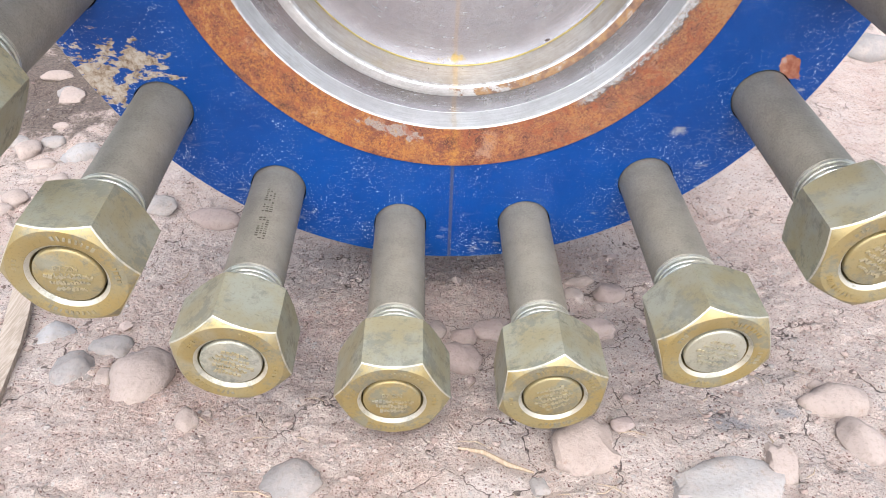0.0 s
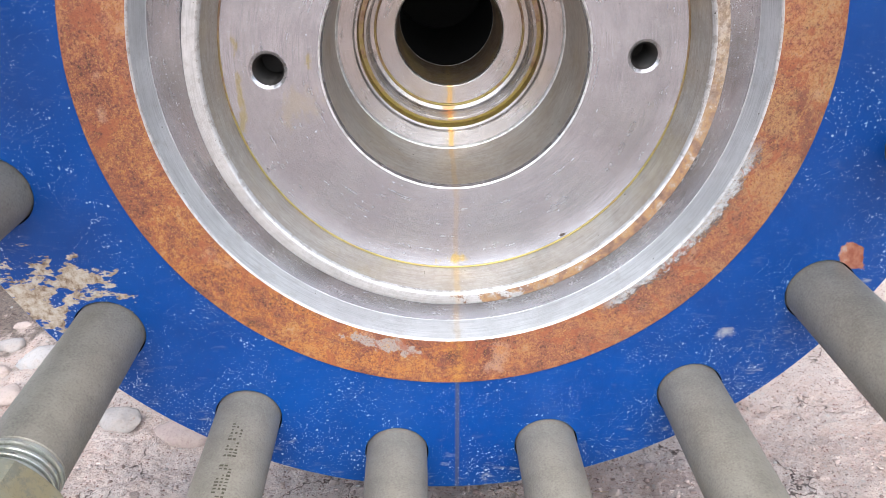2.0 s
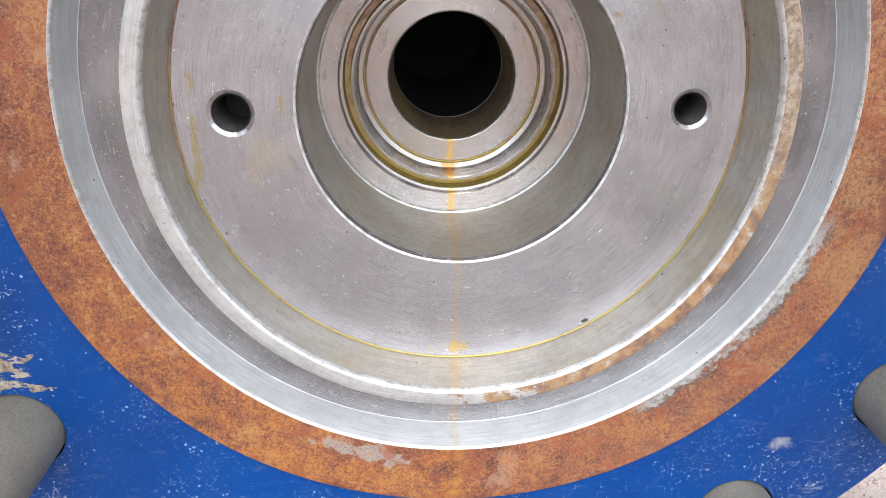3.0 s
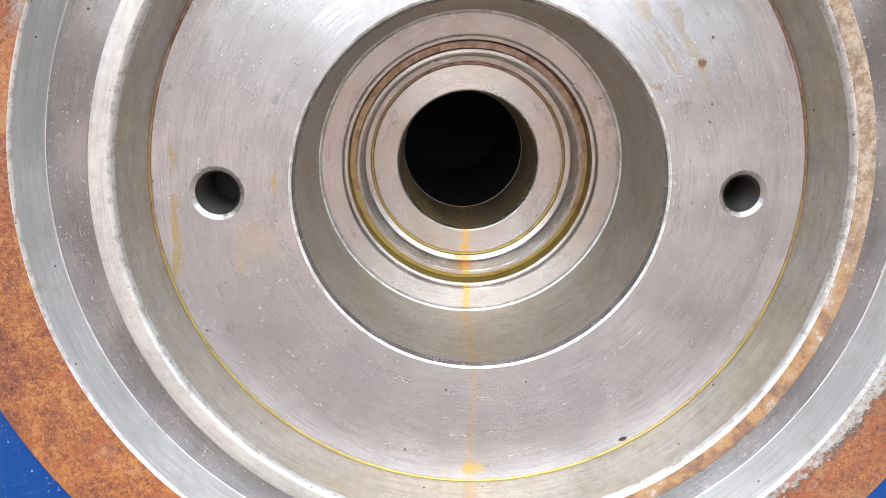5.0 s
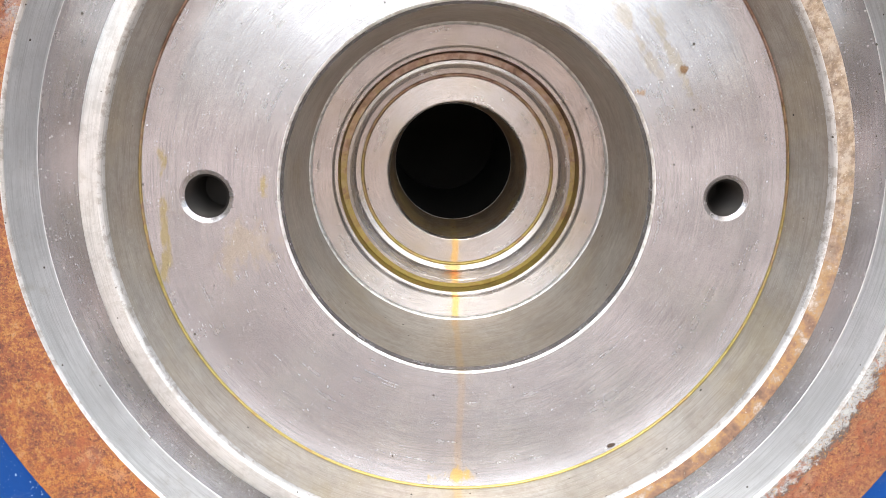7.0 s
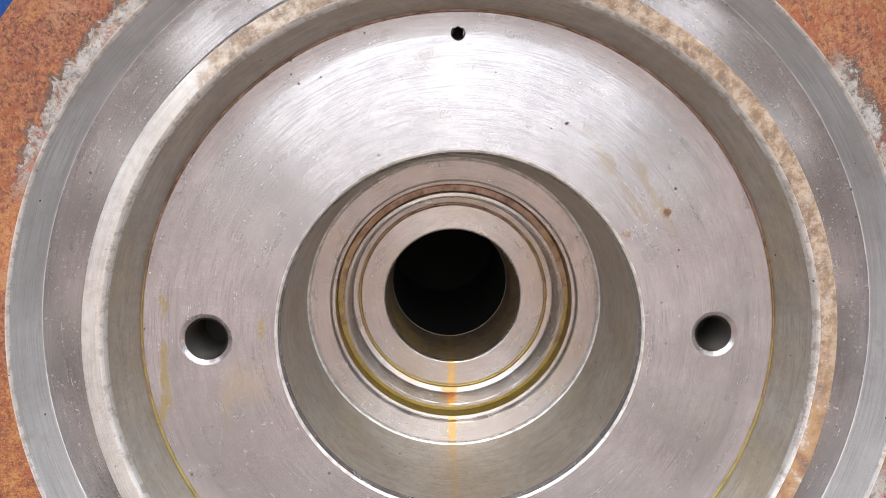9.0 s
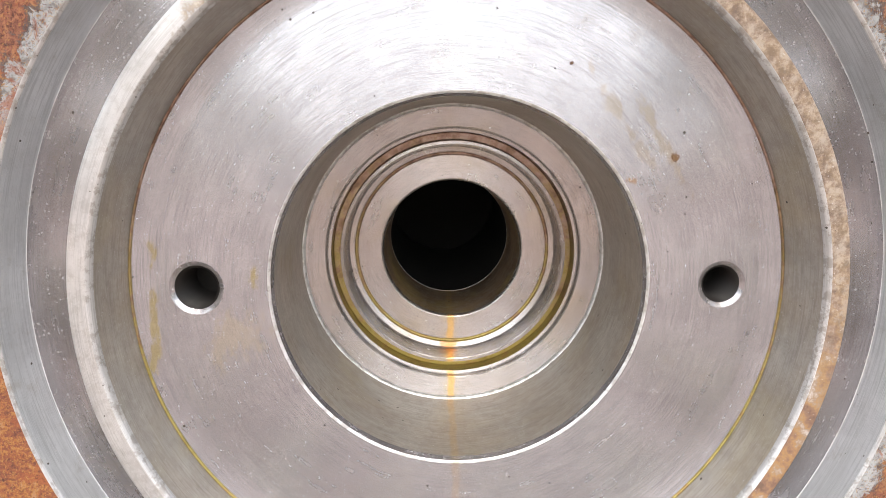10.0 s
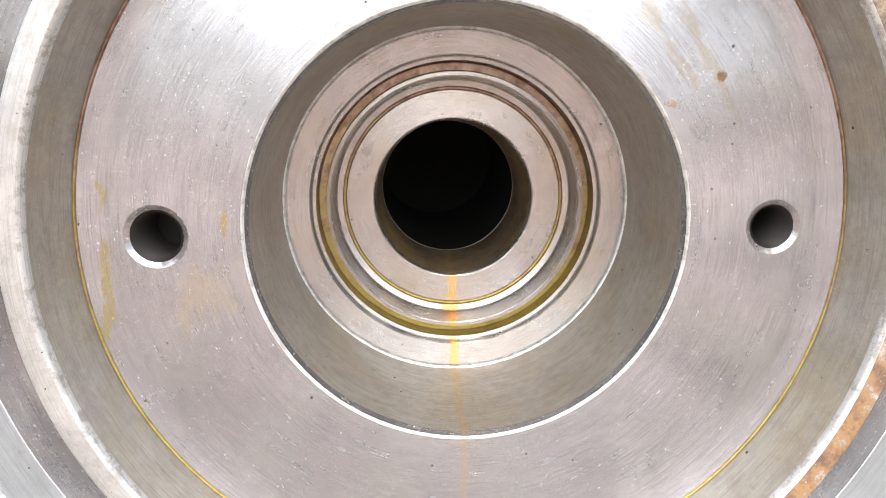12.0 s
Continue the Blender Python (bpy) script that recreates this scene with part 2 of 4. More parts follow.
def steel(name, tone=(0.55, 0.54, 0.55), rough=0.2, lathe=0.6, rusty=0.0, oil=0.0, dusty=0.3, brown=0.0, drip=0.5, marks=False, clean=1.0, nicked=0.0, tooth_bump=0.35):
    """Turned steel: fine rings, a sheen drawn out across them, specks of dust, oil and rust stains."""
    m, nt, b = fresh(name)
    place, x, y, z, r = polar(nt)
    rings = node(nt, "TexNoise", {"W": calc(nt, "ADD", calc(nt, "MULTIPLY", r, 5200.0), calc(nt, "MULTIPLY", y, 5200.0)), "Scale": 1.0, "Detail": 3.0}, noise_dimensions="1D").outputs["Fac"]
    turn = calc(nt, "ARCTAN2", x, z)
    across = calc(nt, "ADD", r, y)
    arcs = grain(nt, node(nt, "CombineXYZ", {0: calc(nt, "MULTIPLY", across, 1500.0), 1: calc(nt, "MULTIPLY", turn, 5.0), 2: 0.0}).outputs[0], 1.0, 3, 0.7)
    bands = grain(nt, node(nt, "CombineXYZ", {0: calc(nt, "MULTIPLY", across, 260.0), 1: calc(nt, "MULTIPLY", turn, 2.2), 2: 3.0}).outputs[0], 1.0, 4, 0.6)
    cloud = grain(nt, place, 22, 5, 0.65)
    film = grain(nt, place, 70, 5, 0.7)
    col = blend(nt, spread(nt, cloud, 0.32, 0.7), tone, tuple(c * 0.8 for c in tone))
    col = blend(nt, calc(nt, "MULTIPLY", spread(nt, grain(nt, place, 9, 2), 0.42, 0.7), 0.35), col, (tone[0], tone[1] * 0.95, tone[2] * 0.96))
    metal = clean
    tooth = grain(nt, place, 1100, 3, 0.75)
    col = blend(nt, calc(nt, "MULTIPLY", spread(nt, tooth, 0.46, 0.34), 0.2), col, tuple(c * 0.5 for c in tone))
    col = blend(nt, calc(nt, "MULTIPLY", spread(nt, arcs, 0.46, 0.66), 0.62), col, tuple(c * 0.62 for c in tone))
    col = blend(nt, calc(nt, "MULTIPLY", spread(nt, bands, 0.46, 0.68), 0.36), col, tuple(c * 0.7 for c in tone))
    brushed = calc(nt, "MULTIPLY", spread(nt, rings, 0.4, 0.66), spread(nt, grain(nt, place, 55, 4, 0.7), 0.38, 0.6))
    col = blend(nt, calc(nt, "MULTIPLY", brushed, 0.46), col, tuple(c * 0.5 for c in tone))
    grime = spread(nt, calc(nt, "ADD", calc(nt, "MULTIPLY", film, 0.7), calc(nt, "MULTIPLY", tooth, 0.3)), 0.54, 0.66)
    col = blend(nt, calc(nt, "MULTIPLY", grime, 0.3), col, (0.3, 0.27, 0.22))
    sway = calc(nt, "MULTIPLY", calc(nt, "SUBTRACT", grain(nt, place, 60, 3), 0.5), 0.004)
    side_x = calc(nt, "ABSOLUTE", calc(nt, "ADD", x, sway))
    stain = calc(nt, "MULTIPLY", spread(nt, side_x, 0.0026, 0.0008), spread(nt, z, 0.0, -0.03))
    halo = calc(nt, "MULTIPLY", calc(nt, "MULTIPLY", spread(nt, side_x, 0.009, 0.0), spread(nt, z, 0.0, -0.03)), spread(nt, film, 0.4, 0.6))
    col = blend(nt, calc(nt, "MULTIPLY", halo, drip * 0.4), col, (0.5, 0.36, 0.12))
    col = blend(nt, calc(nt, "MULTIPLY", stain, drip), col, (0.62, 0.36, 0.04))
    if nicked:
        nick = spread(nt, grain(nt, place, 230, 6, 0.75), 0.48, 0.58)
        col = blend(nt, calc(nt, "MULTIPLY", nick, nicked), col, (0.26, 0.23, 0.2))
    if drip > 0.6:
        for px, pz, sx, sz in ((-0.001, -0.0535, 0.005, 0.0022), (0.001, -0.0805, 0.003, 0.0014)):
            blob = spread(nt, calc(nt, "ADD", patch(nt, x, z, px, pz, sx, sz), calc(nt, "MULTIPLY", calc(nt, "SUBTRACT", film, 0.5), 1.5)), 0.0, 0.35)
            col = blend(nt, calc(nt, "MULTIPLY", blob, 0.8), col, (0.5, 0.17, 0.06))
    if brown:
        col = blend(nt, calc(nt, "MULTIPLY", spread(nt, grain(nt, place, 30, 4), 0.3, 0.7), brown), col, (0.34, 0.24, 0.14))
        streak = spread(nt, grain(nt, node(nt, "Mapping", {"Vector": place, "Scale": (60.0, 420.0, 60.0)}).outputs[0], 1.0, 4, 0.7), 0.58, 0.7)
        col = blend(nt, calc(nt, "MULTIPLY", streak, 0.2), col, (0.2, 0.16, 0.11))
    if oil:
        run = calc(nt, "MULTIPLY", spread(nt, grain(nt, place, 26, 4, 0.6), 0.5, 0.72), oil)
        col = blend(nt, run, col, (0.5, 0.4, 0.12))
    if marks:
        smear = grain(nt, node(nt, "Mapping", {"Vector": place, "Rotation": (0, radians(20), 0), "Scale": (120.0, 120.0, 60.0)}).outputs[0], 1.0, 6, 0.7)
        lift = calc(nt, "MULTIPLY", calc(nt, "SUBTRACT", smear, 0.5), 4.5)
        for px, pz, sx, sz, tilt, paint, amount in (
                (-0.405, 0.013, 0.012, 0.024, 0, (0.4, 0.34, 0.1), 0.6), (-0.445, -0.115, 0.07, 0.06, 30, (0.5, 0.44, 0.26), 0.3),
                (-0.602, -0.07, 0.018, 0.15, 0, (0.36, 0.31, 0.08), 0.6), (0.31, 0.32, 0.016, 0.15, 35, (0.33, 0.27, 0.16), 0.35), (0.385, 0.285, 0.014, 0.12, 32, (0.33, 0.27, 0.15), 0.4),
                (0.331, 0.211, 0.014, 0.012, 0, (0.3, 0.17, 0.06), 0.9), (0.409, 0.258, 0.01, 0.01, 0, (0.2, 0.12, 0.06), 0.9), (0.0, -0.615, 0.07, 0.02, 0, (0.6, 0.42, 0.05), 0.6)):
            spot = spread(nt, calc(nt, "ADD", patch(nt, x, z, px * 0.2144, pz * 0.2144, sx * 0.2144, sz * 0.2144, tilt), lift), 0.15, 0.75)
            near = spread(nt, patch(nt, x, z, px * 0.2144, pz * 0.2144, sx * 0.36, sz * 0.36, tilt), 0.0, 0.4)
            col = blend(nt, calc(nt, "MULTIPLY", calc(nt, "MULTIPLY", spot, near), amount), col, paint)
        dent = spread(nt, patch(nt, x, z, 0.332 * 0.2144, -0.537 * 0.2144, 0.0026, 0.0012, 25), 0.0, 0.4)
        col = blend(nt, dent, col, (0.08, 0.06, 0.05))
        dent = spread(nt, patch(nt, x, z, 0.2 * 0.2144, 0.432 * 0.2144, 0.0011, 0.0008, 25), 0.0, 0.4)
        col = blend(nt, dent, col, (0.12, 0.08, 0.06))
    patches = 0.0
    if rusty:
        side = calc(nt, "ADD", calc(nt, "MULTIPLY", x, 3.0), calc(nt, "MULTIPLY", z, 0.1))
        top = calc(nt, "MULTIPLY", calc(nt, "MULTIPLY", spread(nt, z, 0.05, 0.09), spread(nt, x, -0.13, -0.1)), calc(nt, "ADD", 0.12, calc(nt, "MULTIPLY", spread(nt, x, 0.02, -0.06), 0.26)))
        patches = spread(nt, calc(nt, "ADD", calc(nt, "ADD", calc(nt, "ADD", grain(nt, place, 60, 6, 0.7), side), top), rusty - 0.5), 0.5, 0.58)
        shade = steps(nt, grain(nt, place, 110, 6, 0.7), (0.38, (0.14, 0.085, 0.06)), (0.47, (0.22, 0.125, 0.08)), (0.54, (0.31, 0.18, 0.075)), (0.6, (0.27, 0.19, 0.13)), (0.68, (0.46, 0.4, 0.36)))
        shade = blend(nt, calc(nt, "MULTIPLY", spread(nt, z, 0.0, 0.06), spread(nt, x, 0.06, -0.02)), shade, steps(nt, grain(nt, place, 170, 6, 0.7), (0.42, (0.25, 0.19, 0.15)), (0.52, (0.42, 0.36, 0.3)), (0.56, (0.75, 0.72, 0.68))))
        shade = blend(nt, calc(nt, "MULTIPLY", spread(nt, z, -0.06, 0.03), 0.75), shade, steps(nt, grain(nt, place, 240, 6, 0.75), (0.4, (0.14, 0.11, 0.085)), (0.5, (0.27, 0.215, 0.165)), (0.6, (0.4, 0.35, 0.29))))
        col = blend(nt, patches, col, shade)
        metal = calc(nt, "MULTIPLY", clean, calc(nt, "SUBTRACT", 1.0, patches))
    dots = calc(nt, "MAXIMUM", flecks(nt, place, 520.0, 12.0, 0.26 * dusty / 0.4), flecks(nt, place, 1000.0, 6.0, 0.34 * dusty / 0.4))
    spots = flecks(nt, place, 330.0, 20.0, 0.2)
    col = blend(nt, calc(nt, "MULTIPLY", spots, 0.95), col, (0.05, 0.04, 0.03))
    col = blend(nt, calc(nt, "MULTIPLY", dots, 0.3), col, (0.75, 0.72, 0.7))
    metal = calc(nt, "MULTIPLY", metal, calc(nt, "SUBTRACT", 1.0, calc(nt, "MAXIMUM", calc(nt, "MULTIPLY", dots, 0.45), calc(nt, "MULTIPLY", spots, 0.8))))
    height = calc(nt, "ADD", calc(nt, "MULTIPLY", rings, 0.15), calc(nt, "ADD", calc(nt, "ADD", calc(nt, "MULTIPLY", grain(nt, place, 420, 3), tooth_bump), calc(nt, "MULTIPLY", arcs, 0.14)), calc(nt, "MULTIPLY", dots, 0.6)))
    ro = calc(nt, "ADD", rough, calc(nt, "ADD", calc(nt, "ADD", calc(nt, "MULTIPLY", calc(nt, "SUBTRACT", film, 0.4), 0.16), calc(nt, "MULTIPLY", calc(nt, "SUBTRACT", bands, 0.5), 0.14)), calc(nt, "MULTIPLY", patches, 0.4)))
    tangent = node(nt, "Tangent", direction_type="RADIAL", axis="Y").outputs[0]
    plug(nt, b, Base_Color=col, Metallic=metal, Roughness=ro, Anisotropic=lathe, Anisotropic_Rotation=0.25, Tangent=tangent, Normal=relief(nt, height, 0.22, 0.0006))
    return m


def coated_shank():
    m, nt, b = fresh("grey_coated_shank")
    place = node(nt, "TexCoord").outputs["Object"]
    col = steps(nt, grain(nt, place, 40, 5), (0.3, (0.199, 0.181, 0.146)), (0.7, (0.277, 0.255, 0.209)))
    fine = grain(nt, place, 800, 3, 0.7)
    col = blend(nt, calc(nt, "MULTIPLY", spread(nt, fine, 0.5, 0.66), 0.35), col, (0.338, 0.325, 0.27))
    col = blend(nt, calc(nt, "MULTIPLY", spread(nt, fine, 0.47, 0.34), 0.32), col, (0.0975, 0.085, 0.0674))
    stain = spread(nt, grain(nt, place, 75, 5, 0.7), 0.62, 0.75)
    col = blend(nt, calc(nt, "MULTIPLY", stain, 0.4), col, (0.075, 0.0665, 0.0497))
    plug(nt, b, Base_Color=col, Metallic=0.35, Roughness=0.55, Normal=relief(nt, fine, 0.15, 0.0003))
    return m


def zinc(name, one, two, rough=0.36):
    m, nt, b = fresh(name)
    place = node(nt, "TexCoord").outputs["Object"]
    info = node(nt, "ObjectInfo").outputs["Random"]
    moved = node(nt, "VectorMath", {0: place, 1: node(nt, "CombineXYZ", {0: calc(nt, "MULTIPLY", info, 5.0)}).outputs[0]}, operation="ADD").outputs[0]
    col = blend(nt, spread(nt, grain(nt, moved, 28, 5), 0.35, 0.68), one, two)
    grey = spread(nt, grain(nt, moved, 48, 7, 0.75), 0.5, 0.62)
    col = blend(nt, calc(nt, "MULTIPLY", grey, 0.6), col, (0.18, 0.188, 0.165))
    pale = spread(nt, grain(nt, moved, 19, 4), 0.5, 0.66)
    col = blend(nt, calc(nt, "MULTIPLY", pale, 0.5), col, (0.352, 0.36, 0.307))
    rub = spread(nt, grain(nt, node(nt, "Mapping", {"Vector": moved, "Rotation": (0.4, 0.3, 0), "Scale": (60.0, 200.0, 60.0)}).outputs[0], 1.0, 5, 0.7), 0.62, 0.7)
    col = blend(nt, calc(nt, "MULTIPLY", rub, 0.55), col, (0.15, 0.15, 0.0975))
    specks = spread(nt, grain(nt, moved, 520, 4, 0.7), 0.54, 0.64)
    col = blend(nt, calc(nt, "MULTIPLY", specks, 0.22), col, (0.09, 0.075, 0.045))
    plug(nt, b, Base_Color=col, Metallic=0.55, Roughness=calc(nt, "ADD", rough, calc(nt, "MULTIPLY", grey, 0.2)), Normal=relief(nt, grain(nt, moved, 350, 4), 0.14, 0.0005))
    return m


def dirt():
    m, nt, b = fresh("dry_dirt")
    place = node(nt, "TexCoord").outputs["Object"]
    big = grain(nt, place, 6, 5, 0.6, 0.3)
    mid = grain(nt, place, 42, 6, 0.7)
    fine = grain(nt, place, 300, 5, 0.75)
    dust = grain(nt, place, 900, 3, 0.7)
    col = steps(nt, calc(nt, "ADD", calc(nt, "MULTIPLY", big, 0.5), calc(nt, "MULTIPLY", mid, 0.5)), (0.38, (0.5, 0.365, 0.307)), (0.5, (0.57, 0.46, 0.4)), (0.62, (0.6, 0.515, 0.465)))
    col = blend(nt, calc(nt, "MULTIPLY", spread(nt, fine, 0.52, 0.64), 0.8), col, (0.471, 0.422, 0.384))
    col = blend(nt, calc(nt, "MULTIPLY", spread(nt, dust, 0.45, 0.36), 0.6), col, (0.186, 0.121, 0.0961))
    col = blend(nt, calc(nt, "MULTIPLY", spread(nt, fine, 0.43, 0.35), 0.75), col, (0.155, 0.102, 0.0837))
    grit = flecks(nt, place, 260.0, 7.0, 0.36)
    col = blend(nt, calc(nt, "MULTIPLY", grit, 0.7), col, (0.136, 0.0992, 0.0868))
    chips = flecks(nt, node(nt, "Mapping", {"Vector": place, "Location": (3.0, 1.0, 0.0)}).outputs[0], 200.0, 9.0, 0.4)
    col = blend(nt, calc(nt, "MULTIPLY", chips, 0.7), col, (0.459, 0.434, 0.409))
    # dark flecks paint the small shadows of pits; they add no relief
    pit_shade = flecks(nt, node(nt, "Mapping", {"Vector": place, "Location": (1.0, 5.0, 0.0)}).outputs[0], 430.0, 3.6, 0.46)
    col = blend(nt, calc(nt, "MULTIPLY", pit_shade, 0.9), col, (0.15, 0.0682, 0.0558))
    s3 = node(nt, "SeparateXYZ", {0: place})
    # brown soil at back left, with the shade of its hollow painted in
    shaded_soil = spread(nt, calc(nt, "ADD", patch(nt, s3.outputs[0], s3.outputs[1], -0.6, 0.47, 0.34, 0.26, 20), calc(nt, "MULTIPLY", calc(nt, "SUBTRACT", mid, 0.5), 2.0)), 0.1, 0.6)
    col = blend(nt, calc(nt, "MULTIPLY", shaded_soil, 0.9), col, steps(nt, fine, (0.4, (0.05, 0.035, 0.027)), (0.6, (0.15, 0.11, 0.085))))
    # blue-grey paint dust spilt on the earth
    blot = calc(nt, "MAXIMUM", patch(nt, s3.outputs[0], s3.outputs[1], 0.213, -0.168, 0.028, 0.018, -20), patch(nt, s3.outputs[0], s3.outputs[1], 0.262, -0.163, 0.014, 0.01))
    blot = spread(nt, calc(nt, "ADD", blot, calc(nt, "MULTIPLY", calc(nt, "SUBTRACT", grain(nt, place, 120, 5, 0.7), 0.5), 3.0)), 0.1, 0.7)
    col = blend(nt, calc(nt, "MULTIPLY", blot, 0.55), col, (0.2, 0.225, 0.26))
    # dry cracks
    warp = node(nt, "VectorMath", {0: place, 1: node(nt, "VectorMath", {0: node(nt, "TexNoise", {"Vector": place, "Scale": 30.0, "Detail": 3.0, "Roughness": 0.6}).outputs["Color"], "Scale": 0.06}, operation="SCALE").outputs[0]}, operation="ADD").outputs[0]
    edge = node(nt, "TexVoronoi", {"Vector": warp, "Scale": 15.0}, feature="DISTANCE_TO_EDGE").outputs["Distance"]
    crack = calc(nt, "MULTIPLY", spread(nt, edge, 0.014, 0.005), spread(nt, grain(nt, place, 11, 3), 0.43, 0.56))
    col = blend(nt, calc(nt, "MULTIPLY", crack, 0.8), col, (0.0558, 0.0341, 0.0279))
    height = calc(nt, "ADD", calc(nt, "MULTIPLY", mid, 1.3), calc(nt, "ADD", calc(nt, "MULTIPLY", fine, 0.8), calc(nt, "SUBTRACT", calc(nt, "MULTIPLY", dust, 0.25), calc(nt, "MULTIPLY", crack, 1.6))))
    plug(nt, b, Base_Color=col, Roughness=0.95, Normal=relief(nt, height, 1.0, 0.006))
    return m


def stone(name, one, two):
    m, nt, b = fresh(name)
    place = node(nt, "TexCoord").outputs["Object"]
    tone = blend(nt, node(nt, "ObjectInfo").outputs["Random"], one, two)
    col = blend(nt, calc(nt, "MULTIPLY", spread(nt, grain(nt, place, 60, 5, 0.7), 0.42, 0.7), 0.5), tone, (0.354, 0.292, 0.252))
    col = blend(nt, calc(nt, "MULTIPLY", spread(nt, grain(nt, place, 330, 4, 0.7), 0.5, 0.66), 0.32), col, (0.163, 0.122, 0.102))
    col = blend(nt, calc(nt, "MULTIPLY", spread(nt, grain(nt, place, 90, 5, 0.7), 0.6, 0.72), 0.5), col, (0.204, 0.116, 0.068))
    plug(nt, b, Base_Color=col, Roughness=0.9, Normal=relief(nt, grain(nt, place, 240, 5, 0.7), 0.6, 0.002))
    return m


def crumbs():
    m, nt, b = fresh("crumbs")
    rand = node(nt, "NewGeometry").outputs["Random Per Island"]
    col = steps(nt, rand, (0.0, (0.2, 0.14, 0.12)), (0.35, (0.29, 0.225, 0.195)), (0.85, (0.34, 0.27, 0.24)), (1.0, (0.27, 0.25, 0.235)))
    place = node(nt, "TexCoord").outputs["Object"]
    plug(nt, b, Base_Color=col, Roughness=0.9, Normal=relief(nt, grain(nt, place, 500, 3), 0.3, 0.001))
    return m


def wood(name, one, two):
    m, nt, b = fresh(name)
    place = node(nt, "TexCoord").outputs["Object"]
    fibre = grain(nt, node(nt, "Mapping", {"Vector": place, "Scale": (500.0, 18.0, 300.0)}).outputs[0], 1.0, 5, 0.7)
    plug(nt, b, Base_Color=blend(nt, spread(nt, fibre, 0.35, 0.65), one, two), Roughness=0.8, Normal=relief(nt, fibre, 0.4, 0.001))
    return m


def plain(name, colour, rough=0.6, metallic=0.0):
    m, nt, b = fresh(name)
    place = node(nt, "TexCoord").outputs["Object"]
    g = grain(nt, place, 200, 4)
    plug(nt, b, Base_Color=blend(nt, g, colour, tuple(c * 0.6 for c in colour)), Roughness=rough, Metallic=metallic)
    return m


BLUE, RUST = blue_paint(), rust()
FACE = steel("turned_disc_steel", (0.47, 0.475, 0.505), 0.23, 0.9, dusty=0.36, drip=0.16, marks=True, clean=0.94, tooth_bump=0.12)
GROOVE = steel("groove_steel", (0.37, 0.36, 0.375), 0.24, 0.88, dusty=0.5, drip=0.15, clean=0.9, tooth_bump=0.2)
RIM = steel("dull_groove_wall_steel", (0.70, 0.715, 0.725), 0.46, 0.2, dusty=0.35, drip=0.15, clean=0.6)
LAND = steel("rust_spotted_land_steel", (0.66, 0.655, 0.65), 0.4, 0.6, rusty=0.5, drip=0.2, clean=0.75, nicked=0.2)
WALL = steel("oily_wall_steel", (0.53, 0.505, 0.46), 0.54, 0.15, oil=0.14, brown=0.25, drip=0.25, clean=0.86, nicked=0.22)
SEAT = steel("seat_steel", (0.45, 0.43, 0.43), 0.23, 0.88, oil=0.1, brown=0.18, drip=0.62, clean=0.93, tooth_bump=0.2)
BRIGHT = steel("bright_edge_steel", (0.64, 0.64, 0.635), 0.42, 0.2, dusty=0.2, drip=0.3, clean=0.75, nicked=0.6)


def oily():
    """Old oil dried in grooves: yellow where it pooled low, thin and brown above."""
    m, nt, b = fresh("yellow_oil_residue")
    place, x, y, z, r = polar(nt)
    n = grain(nt, place, 130, 6, 0.75)
    low = spread(nt, calc(nt, "ADD", z, calc(nt, "MULTIPLY", calc(nt, "SUBTRACT", n, 0.5), 0.25)), 0.06, -0.06)
    thin = steps(nt, grain(nt, place, 160, 5, 0.7), (0.4, (0.27, 0.19, 0.155)), (0.52, (0.2, 0.12, 0.085)), (0.62, (0.12, 0.07, 0.05)))
    thick = steps(nt, n, (0.35, (0.24, 0.185, 0.06)), (0.5, (0.36, 0.295, 0.1)), (0.62, (0.3, 0.2, 0.08)))
    plug(nt, b, Base_Color=blend(nt, low, thin, thick), Metallic=0.75, Roughness=0.32, Normal=relief(nt, n, 0.2, 0.0005))
    return m


OILY = oily()
BORE = steel("mottled_brown_bore_steel", (0.16, 0.11, 0.07), 0.45, 0.2, oil=0.5, brown=0.8, drip=0.3, clean=0.6, nicked=0.75)
# thread steel coloured almost black to paint the shade inside the small holes
HOLE = plain("hole_shade_steel", (0.02, 0.017, 0.015), 0.5, 0.4)
# near black: the shade deep in bolt holes and cavity is put into the colour
CAVITY_SHADE = plain("cavity_shade_black", (0.008, 0.006, 0.005), 0.8)
SHANK = coated_shank()
THREAD = zinc("zinc_thread", (0.499, 0.484, 0.406), (0.421, 0.452, 0.429), 0.28)
NUT = zinc("yellow_zinc_nut", (0.30, 0.222, 0.085), (0.30, 0.25, 0.13), 0.46)
FLATS = zinc("scuffed_zinc_flats", (0.31, 0.275, 0.165), (0.34, 0.345, 0.275), 0.42)
WORN = zinc("worn_zinc_edge", (0.47, 0.43, 0.33), (0.44, 0.42, 0.36), 0.36)
MARKED = zinc("raised_zinc_mark", (0.37, 0.31, 0.18), (0.38, 0.34, 0.23), 0.36)
END_GREY = zinc("dull_silver_stud_end", (0.36, 0.34, 0.26), (0.38, 0.37, 0.31), 0.42)
STAMP = plain("stamped_mark", (0.1, 0.09, 0.06), 0.6, 0.3)
DIRT, CRUMB = dirt(), crumbs()
TAN = stone("tan_pebble", (0.30, 0.238, 0.205), (0.34, 0.277, 0.245))
PINK = stone("pink_pebble", (0.30, 0.23, 0.205), (0.335, 0.265, 0.24))
GREY = stone("grey_pebble", (0.235, 0.215, 0.205), (0.275, 0.25, 0.235))
PALE = stone("pale_pebble", (0.31, 0.292, 0.28), (0.30, 0.29, 0.29))
